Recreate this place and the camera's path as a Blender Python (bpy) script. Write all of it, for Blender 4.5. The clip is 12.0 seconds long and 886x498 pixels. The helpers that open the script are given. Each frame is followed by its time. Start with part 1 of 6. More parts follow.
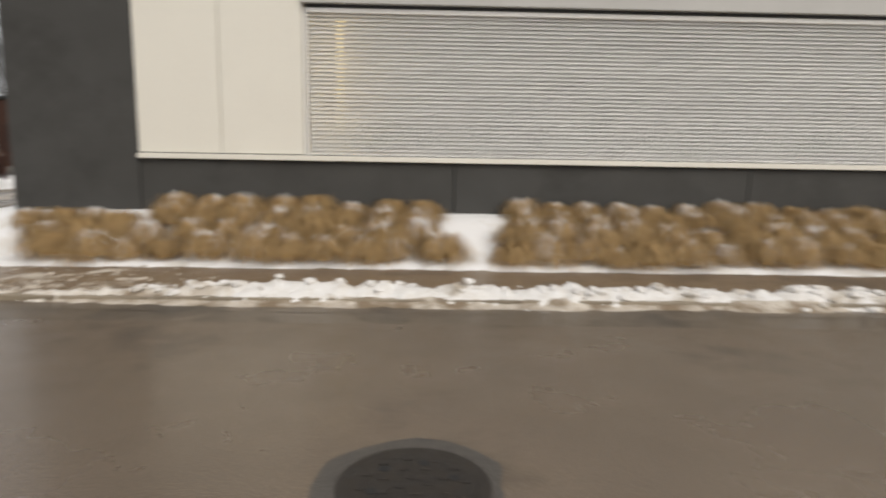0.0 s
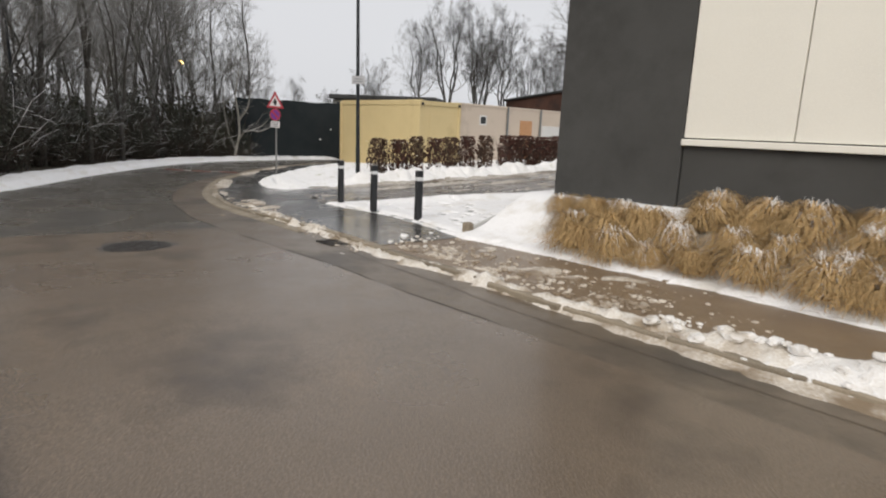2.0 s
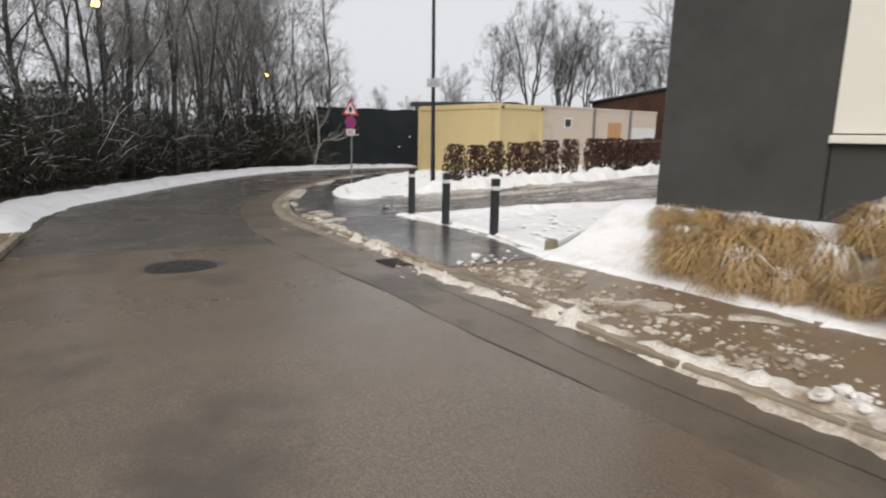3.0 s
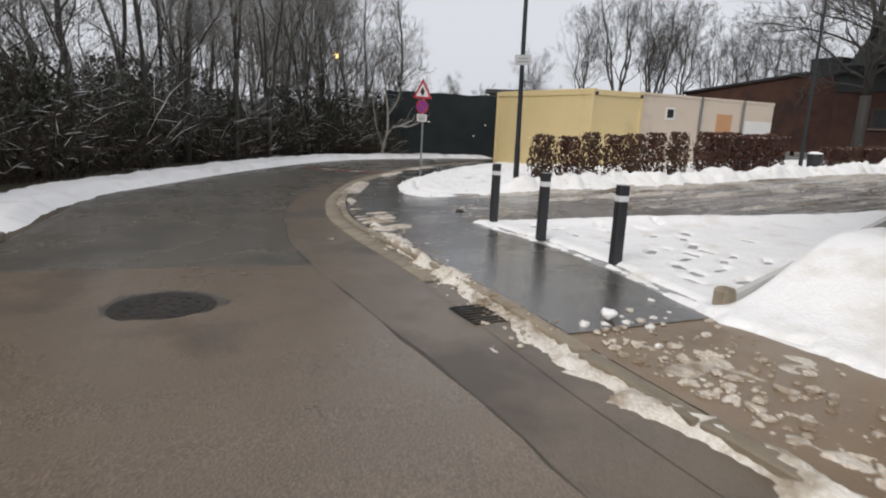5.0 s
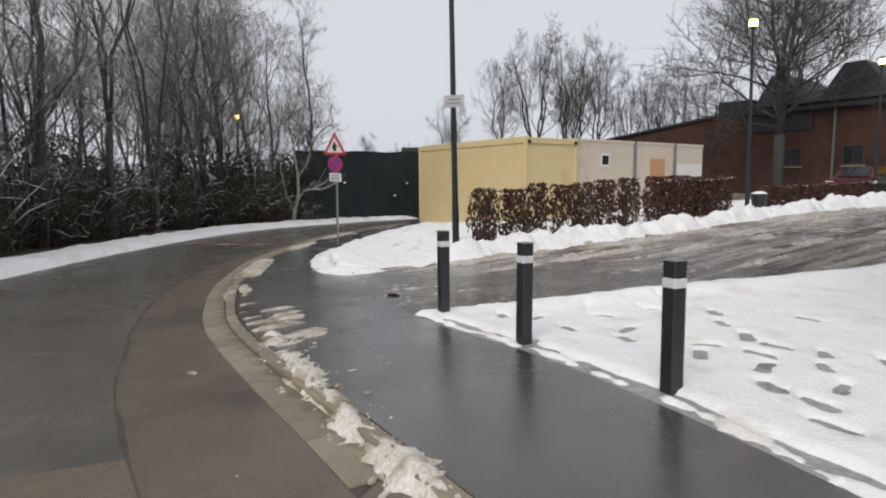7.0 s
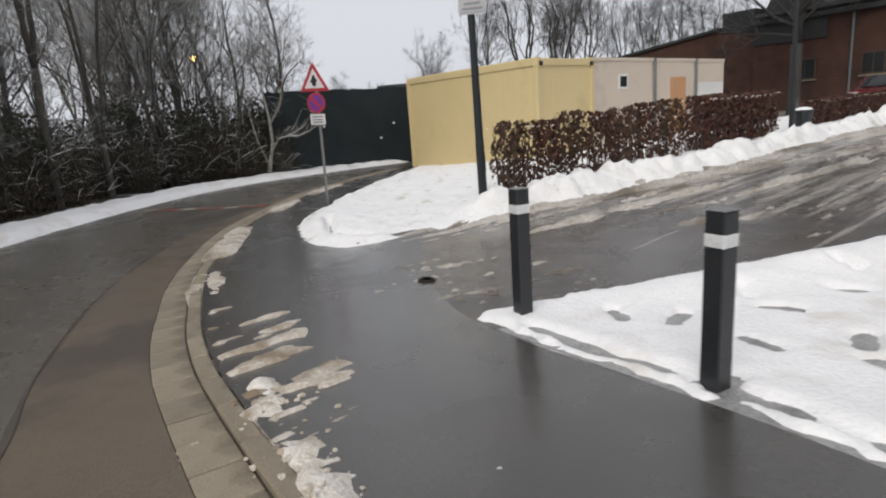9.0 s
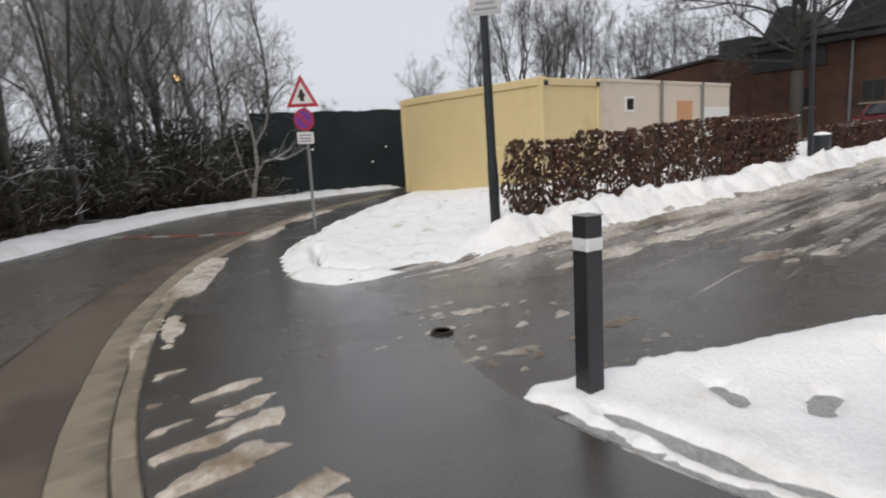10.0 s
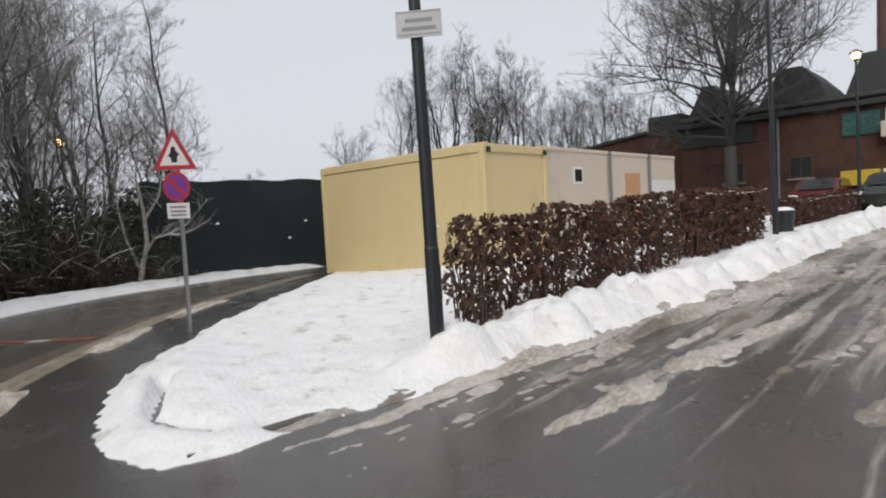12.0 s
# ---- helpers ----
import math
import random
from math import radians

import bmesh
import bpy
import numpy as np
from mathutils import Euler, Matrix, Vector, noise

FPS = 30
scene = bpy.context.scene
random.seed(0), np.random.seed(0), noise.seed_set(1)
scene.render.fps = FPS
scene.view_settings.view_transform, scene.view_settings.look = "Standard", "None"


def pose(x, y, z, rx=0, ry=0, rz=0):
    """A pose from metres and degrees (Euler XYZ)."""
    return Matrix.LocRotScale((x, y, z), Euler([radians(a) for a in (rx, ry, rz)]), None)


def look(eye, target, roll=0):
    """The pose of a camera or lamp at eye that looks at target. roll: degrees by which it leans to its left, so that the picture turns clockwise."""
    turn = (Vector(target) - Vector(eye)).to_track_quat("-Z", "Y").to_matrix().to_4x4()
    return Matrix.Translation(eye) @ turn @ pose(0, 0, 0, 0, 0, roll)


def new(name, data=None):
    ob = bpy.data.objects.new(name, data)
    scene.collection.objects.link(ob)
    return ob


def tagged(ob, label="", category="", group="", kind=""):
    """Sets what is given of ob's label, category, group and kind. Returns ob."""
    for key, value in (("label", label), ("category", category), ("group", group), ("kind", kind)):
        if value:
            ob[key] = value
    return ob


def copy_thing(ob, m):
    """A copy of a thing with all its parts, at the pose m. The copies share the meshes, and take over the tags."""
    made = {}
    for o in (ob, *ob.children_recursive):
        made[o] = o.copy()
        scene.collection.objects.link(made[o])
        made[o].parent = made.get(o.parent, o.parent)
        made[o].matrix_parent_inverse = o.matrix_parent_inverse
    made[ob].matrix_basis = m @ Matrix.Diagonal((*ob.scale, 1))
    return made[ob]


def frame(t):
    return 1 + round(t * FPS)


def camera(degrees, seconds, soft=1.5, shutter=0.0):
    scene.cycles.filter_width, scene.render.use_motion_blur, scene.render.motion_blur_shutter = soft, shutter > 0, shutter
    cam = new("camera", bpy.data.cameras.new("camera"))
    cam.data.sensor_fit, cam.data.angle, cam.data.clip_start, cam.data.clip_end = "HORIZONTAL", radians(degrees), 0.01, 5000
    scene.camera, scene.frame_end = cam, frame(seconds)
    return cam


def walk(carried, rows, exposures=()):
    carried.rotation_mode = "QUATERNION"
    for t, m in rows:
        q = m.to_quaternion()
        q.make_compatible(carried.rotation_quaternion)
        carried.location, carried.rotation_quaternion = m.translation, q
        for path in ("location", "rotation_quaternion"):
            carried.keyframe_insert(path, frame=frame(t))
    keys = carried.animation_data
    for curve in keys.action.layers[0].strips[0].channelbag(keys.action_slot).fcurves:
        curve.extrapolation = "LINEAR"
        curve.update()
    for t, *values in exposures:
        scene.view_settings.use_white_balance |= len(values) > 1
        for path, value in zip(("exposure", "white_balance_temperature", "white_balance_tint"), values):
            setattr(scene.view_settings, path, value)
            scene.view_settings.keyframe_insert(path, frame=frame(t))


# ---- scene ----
cam = camera(73.8, 12.0, soft=2.0, shutter=0.4)
PATH = [
    (0, (-0.014, 0.068, 1.573), (0.028, 2.044, 1.27), 1.0),
    (0.5, (-0.206, 0.479, 1.6), (-0.762, 2.366, 1.235), 2.7),
    (1, (-0.442, 0.959, 1.63), (-1.335, 2.666, 1.096), -0.2),
    (1.5, (-0.651, 1.472, 1.579), (-1.922, 2.959, 1.162), 1.3),
    (2, (-0.999, 1.995, 1.56), (-2.432, 3.333, 1.166), 2.5),
    (2.5, (-1.393, 2.482, 1.544), (-2.866, 3.798, 1.228), -0.0),
    (3, (-1.87, 2.857, 1.51), (-3.479, 3.981, 1.128), 1.2),
    (3.5, (-2.398, 3.102, 1.512), (-4.029, 4.173, 1.072), 0.7),
    (3.7, (-2.61, 3.267, 1.518), (-4.296, 4.267, 1.126), -0.3),
    (5.3, (-4.646, 4.205, 1.431), (-6.358, 5.143, 0.994), 3.0),
    (5.5, (-4.919, 4.346, 1.435), (-6.578, 5.345, 0.933), 2.5),
    (6, (-5.549, 4.695, 1.431), (-7.308, 5.608, 1.161), -0.6),
    (6.5, (-6.16, 4.986, 1.404), (-7.869, 5.994, 1.154), 1.7),
    (7, (-6.772, 5.328, 1.365), (-8.382, 6.493, 1.14), -0.5),
    (7.2, (-7.011, 5.436, 1.352), (-8.62, 6.595, 1.096), -1.0),
    (8.8, (-8.929, 6.129, 1.343), (-10.567, 7.239, 1.046), -2.3),
    (9, (-9.201, 6.237, 1.332), (-10.75, 7.428, 0.904), -4.0),
    (9.5, (-9.745, 6.463, 1.255), (-11.372, 7.549, 0.836), -4.0),
    (10, (-10.358, 6.824, 1.197), (-11.891, 8.063, 0.856), -3.5),
    (10.5, (-10.887, 7.328, 1.147), (-12.349, 8.661, 0.854), -5.5),
    (11, (-11.398, 7.795, 1.196), (-12.77, 9.246, 1.076), -2.1),
    (11.5, (-11.857, 8.151, 1.214), (-13.218, 9.609, 1.055), -1.8),
    (12, (-12.278, 8.61, 1.24), (-13.667, 10.044, 1.127), -3.2),
]
EXPOSURES = [(0, -0.02, 7150, 10), (1.0, 0.0, 7080, 10), (2.0, 0.07, 7000, 10), (3.0, 0.14, 6930, 10), (3.6, 0.14, 6890, 10), (5.5, 0.02, 6750, 10), (7.0, 0.0, 6720, 10), (9.5, 0.04, 6760, 10), (12.0, 0.03, 6700, 10)]
walk(cam, [(t, look(eye, target, roll)) for t, eye, target, roll in PATH], EXPOSURES)

# ---- world, sun, exposure ----
world = bpy.data.worlds.new("overcast")
scene.world = world
world.use_nodes = True
_n, _l = world.node_tree.nodes, world.node_tree.links
_bg = _n["Background"]
_sky = _n.new("ShaderNodeTexSky")
_sky.sky_type, _sky.sun_disc = "NISHITA", False
_sky.sun_elevation, _sky.sun_rotation = radians(36), radians(151)
_sky.air_density, _sky.dust_density = 1.0, 4.0
_hs = _n.new("ShaderNodeHueSaturation")
_hs.inputs["Saturation"].default_value = 0.25
_mx = _n.new("ShaderNodeMix")
_mx.data_type = "RGBA"
_mx.inputs[0].default_value = 0.86
_mx.inputs[7].default_value = (7.1, 7.5, 8.35, 1)
_l.new(_sky.outputs[0], _hs.inputs["Color"])
_l.new(_hs.outputs[0], _mx.inputs[6])
_l.new(_mx.outputs[2], _bg.inputs["Color"])
_bg.inputs["Strength"].default_value = 0.1
sun = new("sun", bpy.data.lights.new("sun", "SUN"))
sun.data.energy, sun.data.angle, sun.data.color = 1.5, radians(40), (1.0, 0.95, 0.88)
sun.matrix_world = look((9, -16, 13.5), (0, 0, 0))


# ---- plan ----
def step(a, b, x):
    t = np.clip((np.asarray(x, float) - a) / (b - a), 0, 1)
    return t * t * (3 - 2 * t)


def lie(x, y):
    """The lie of the land: the road falls gently to the west, the lane climbs north."""
    x, y = np.asarray(x, float), np.asarray(y, float)
    d = np.maximum(0, y - 9.5)
    d = np.minimum(d * d / (d + 2), 60)
    return -0.30 * step(-3, -19, x) + (1 - np.exp(-0.06 * d)) * step(-27, -19, x)


def lift(x):
    """Height of the footway above the carriageway; the kerb drops at the lane."""
    return 0.012 + 0.045 * step(-13.5, -9.5, x)


def upper(x, y):
    return lie(x, y) + lift(x)


_perm = np.random.RandomState(5).permutation(4096)


def vnoise(x, y, seed=0):
    xi, yi = np.floor(x).astype(int), np.floor(y).astype(int)
    fx, fy = x - xi, y - yi
    fx, fy = fx * fx * (3 - 2 * fx), fy * fy * (3 - 2 * fy)

    def h(i, j):
        return _perm[(_perm[(i + seed * 31) & 4095] + j) & 4095] / 4095.0
    return (h(xi, yi) * (1 - fx) + h(xi + 1, yi) * fx) * (1 - fy) + (h(xi, yi + 1) * (1 - fx) + h(xi + 1, yi + 1) * fx) * fy


def fbm(x, y, octaves=4, seed=0):
    s, a = 0, 0.5
    for o in range(octaves):
        s = s + a * (vnoise(x, y, seed + o) - 0.5) * 2
        x, y, a = x * 2.03 + 7.1, y * 2.03 + 3.7, a * 0.5
    return s


def spline(points, gap=0.25):
    p = np.array(points, float)
    p = np.vstack([2 * p[0] - p[1], p, 2 * p[-1] - p[-2]])
    out = []
    for i in range(1, len(p) - 2):
        for t in np.linspace(0, 1, 24, endpoint=False):
            a, b, c, d = p[i - 1], p[i], p[i + 1], p[i + 2]
            out.append(0.5 * (2 * b + (c - a) * t + (2 * a - 5 * b + 4 * c - d) * t * t + (3 * b - a - 3 * c + d) * t ** 3))
    out.append(p[-2])
    out = np.array(out)
    s = np.concatenate([[0], np.cumsum(np.linalg.norm(np.diff(out, axis=0), axis=1))])
    n = max(2, int(s[-1] / gap) + 1)
    u = np.linspace(0, s[-1], n)
    return np.stack([np.interp(u, s, out[:, 0]), np.interp(u, s, out[:, 1])], 1)


def offset(curve, d):
    t = np.gradient(curve, axis=0)
    t /= np.linalg.norm(t, axis=1)[:, None]
    return curve + d * np.stack([-t[:, 1], t[:, 0]], 1)


KERB_LINE = [(16, 6.45), (5, 6.42), (-3.4, 6.40), (-5.2, 6.54), (-6.6, 6.64), (-8.1, 6.83), (-9.66, 6.97), (-11, 7.06), (-12.3, 7.17),
             (-13.4, 7.31), (-14.6, 7.6), (-16.6, 8.28), (-19.4, 9.72), (-21.4, 11.4), (-23.1, 13.1), (-25, 15.4), (-27, 18.2), (-28, 21)]
kerb_back = spline(KERB_LINE)
kerb_front = offset(kerb_back, 0.13)
gutter_front = offset(kerb_back, 0.40)
SEAM = [(16, 5.5), (-3.5, 5.56), (-6.5, 5.64), (-8, 5.68), (-10.4, 5.73), (-12.05, 5.9), (-14.8, 6.5), (-17.4, 7.5), (-19.5, 8.75), (-21.5, 10.4), (-23.6, 12.6), (-25.6, 15.2), (-27.6, 18.2), (-28.6, 21)]
seam_line = spline(SEAM)
VERGE = [(16, 2.1), (0, 2.1), (-4.5, 2.15), (-9, 2.3), (-13.3, 2.75), (-17.4, 3.5), (-20, 5.1), (-22.5, 6.9), (-25.2, 9.2), (-27.3, 11.5), (-28.6, 14), (-29.4, 17.5), (-29.6, 21)]
verge_line = spline(VERGE)
PATH_EDGE = [(-7.15, 8.05), (-8.8, 8.5), (-10.2, 8.76), (-12.4, 8.97), (-14, 9.6), (-16.3, 10.2), (-18.3, 10.9), (-20.2, 12.3), (-23.3, 15.2), (-26.2, 18.3), (-27.2, 21)]
ISLAND = [(-27.6, 19.6), (-25.6, 17.4), (-23.2, 14.95), (-20.7, 12.1), (-19.2, 10.75), (-18.3, 10.15), (-17.3, 9.75), (-16.4, 9.66), (-15.85, 9.95), (-15.7, 10.8), (-15.48, 11.9),
          (-15.25, 13.7), (-14.8, 17.3), (-14.5, 21.5), (-14.2, 26), (-14.0, 33.5)]
FIELD_LANE = [(-12.55, 8.95), (-12.3, 9.7), (-11.9, 10.5), (-11.4, 11.3), (-10.5, 13.1), (-9.8, 14.2), (-9.3, 17), (-9.2, 22), (-9.2, 40)]

# ---- materials ----


def material(name, colors, scale=3.0, fine=60.0, rough=(0.5, 0.7), bump=0.2, metal=0.0, stain=0.0, stain_scale=0.6, coords="Object", island=0.0, wet=0.0, bump_dist=0.01, stretch=(1, 1, 1), coat=0.0, rand=0.0):
    """colors: two or three tones mixed at a coarse and a fine scale. stain: share of a third, large tone."""
    m = bpy.data.materials.new(name)
    m.use_nodes = True
    n, l = m.node_tree.nodes, m.node_tree.links
    b = n["Principled BSDF"]
    tc = n.new("ShaderNodeTexCoord")
    mp = n.new("ShaderNodeMapping")
    mp.inputs["Scale"].default_value = stretch
    l.new(tc.outputs[coords], mp.inputs["Vector"])

    def noise_tex(s, detail=4, rough_=0.55):
        t = n.new("ShaderNodeTexNoise")
        t.inputs["Scale"].default_value, t.inputs["Detail"].default_value, t.inputs["Roughness"].default_value = s, detail, rough_
        l.new(mp.outputs[0], t.inputs["Vector"])
        return t.outputs[0]

    def ramp(fac, lo, hi, a=(0, 0, 0, 1), c=(1, 1, 1, 1)):
        r = n.new("ShaderNodeValToRGB")
        r.color_ramp.elements[0].position, r.color_ramp.elements[1].position = lo, hi
        r.color_ramp.elements[0].color, r.color_ramp.elements[1].color = a, c
        l.new(fac, r.inputs[0])
        return r.outputs[0]

    def mix(fac, a, c):
        x = n.new("ShaderNodeMix")
        x.data_type = "RGBA"
        if isinstance(fac, float):
            x.inputs[0].default_value = fac
        else:
            l.new(fac, x.inputs[0])
        for k, v in ((6, a), (7, c)):
            if isinstance(v, tuple):
                x.inputs[k].default_value = (*v[:3], 1)
            else:
                l.new(v, x.inputs[k])
        return x.outputs[2]

    coarse, small = noise_tex(scale), noise_tex(fine, 3)
    col = mix(ramp(coarse, 0.35, 0.65), colors[0], colors[1])
    col = mix(ramp(small, 0.42, 0.75), col, colors[2] if len(colors) > 2 else tuple(0.7 * v for v in colors[0]))
    big = noise_tex(stain_scale, 5, 0.6)
    if stain and len(colors) > 3:
        col = mix(ramp(big, 0.62 - 0.3 * stain, 0.72 - 0.2 * stain), col, colors[3])
    if island or rand:
        g = n.new("ShaderNodeNewGeometry") if island else n.new("ShaderNodeObjectInfo")
        h = n.new("ShaderNodeHueSaturation")
        mr = n.new("ShaderNodeMapRange")
        amount = island or rand
        mr.inputs["To Min"].default_value, mr.inputs["To Max"].default_value = 1 - amount, 1 + amount
        l.new(g.outputs["Random Per Island" if island else "Random"], mr.inputs["Value"])
        l.new(mr.outputs[0], h.inputs["Value"])
        l.new(col, h.inputs["Color"])
        col = h.outputs[0]
    l.new(col, b.inputs["Base Color"])
    r = n.new("ShaderNodeMapRange")
    r.inputs["From Min"].default_value, r.inputs["From Max"].default_value = (0.4, 0.62) if wet else (0.3, 0.7)
    r.inputs["To Min"].default_value, r.inputs["To Max"].default_value = rough
    l.new(big if wet else coarse, r.inputs["Value"])
    l.new(r.outputs[0], b.inputs["Roughness"])
    b.inputs["Metallic"].default_value = metal
    b.inputs["Coat Weight"].default_value = coat
    b.inputs["Coat Roughness"].default_value = 0.2
    if bump:
        bp = n.new("ShaderNodeBump")
        bp.inputs["Strength"].default_value, bp.inputs["Distance"].default_value = bump, bump_dist
        l.new(small, bp.inputs["Height"])
        l.new(bp.outputs[0], b.inputs["Normal"])
    return m


def lane_material():
    """Wet asphalt with churned slush drawn out along the wheel tracks."""
    m = material("wet_lane", [(0.055, 0.047, 0.039), (0.072, 0.061, 0.049), (0.040, 0.035, 0.030)], 2, 120, (0.12, 0.40), 0.25, wet=1.0, stain_scale=0.7, coat=0.35)
    n, l = m.node_tree.nodes, m.node_tree.links
    b = n["Principled BSDF"]
    tc = n.new("ShaderNodeTexCoord")
    mp = n.new("ShaderNodeMapping")
    mp.inputs["Rotation"].default_value = (0, 0, radians(11))
    mp.inputs["Scale"].default_value = (3.2, 0.22, 1)
    l.new(tc.outputs["Object"], mp.inputs["Vector"])
    t = n.new("ShaderNodeTexNoise")
    t.inputs["Scale"].default_value, t.inputs["Detail"].default_value, t.inputs["Roughness"].default_value = 1.6, 6, 0.62
    l.new(mp.outputs[0], t.inputs["Vector"])
    # slush thins out towards the mouth of the lane
    sp = n.new("ShaderNodeSeparateXYZ")
    l.new(tc.outputs["Object"], sp.inputs[0])
    mr = n.new("ShaderNodeMapRange")
    mr.inputs["From Min"].default_value, mr.inputs["From Max"].default_value = 10.0, 15.0
    mr.inputs["To Min"].default_value, mr.inputs["To Max"].default_value = -0.22, 0.02
    l.new(sp.outputs["Y"], mr.inputs["Value"])
    add = n.new("ShaderNodeMath")
    l.new(t.outputs[0], add.inputs[0])
    l.new(mr.outputs[0], add.inputs[1])
    r = n.new("ShaderNodeValToRGB")
    r.color_ramp.elements[0].position, r.color_ramp.elements[1].position = 0.47, 0.60
    l.new(add.outputs[0], r.inputs[0])
    x = n.new("ShaderNodeMix")
    x.data_type = "RGBA"
    old = b.inputs["Base Color"].links[0].from_socket
    l.new(r.outputs[0], x.inputs[0])
    l.new(old, x.inputs[6])
    x.inputs[7].default_value = (0.40, 0.37, 0.335, 1)
    l.new(x.outputs[2], b.inputs["Base Color"])
    return m


def snowy(m, low, high, share=0.9):
    """Snow lying on what faces up."""
    n, l = m.node_tree.nodes, m.node_tree.links
    b = n["Principled BSDF"]
    g = n.new("ShaderNodeNewGeometry")
    sp = n.new("ShaderNodeSeparateXYZ")
    l.new(g.outputs["Normal"], sp.inputs[0])
    mr = n.new("ShaderNodeMapRange")
    mr.inputs["From Min"].default_value, mr.inputs["From Max"].default_value = low, high
    mr.inputs["To Max"].default_value = share
    l.new(sp.outputs["Z"], mr.inputs["Value"])
    x = n.new("ShaderNodeMix")
    x.data_type = "RGBA"
    old = b.inputs["Base Color"].links[0].from_socket
    l.new(mr.outputs[0], x.inputs[0])
    l.new(old, x.inputs[6])
    x.inputs[7].default_value = (0.8, 0.81, 0.83, 1)
    l.new(x.outputs[2], b.inputs["Base Color"])


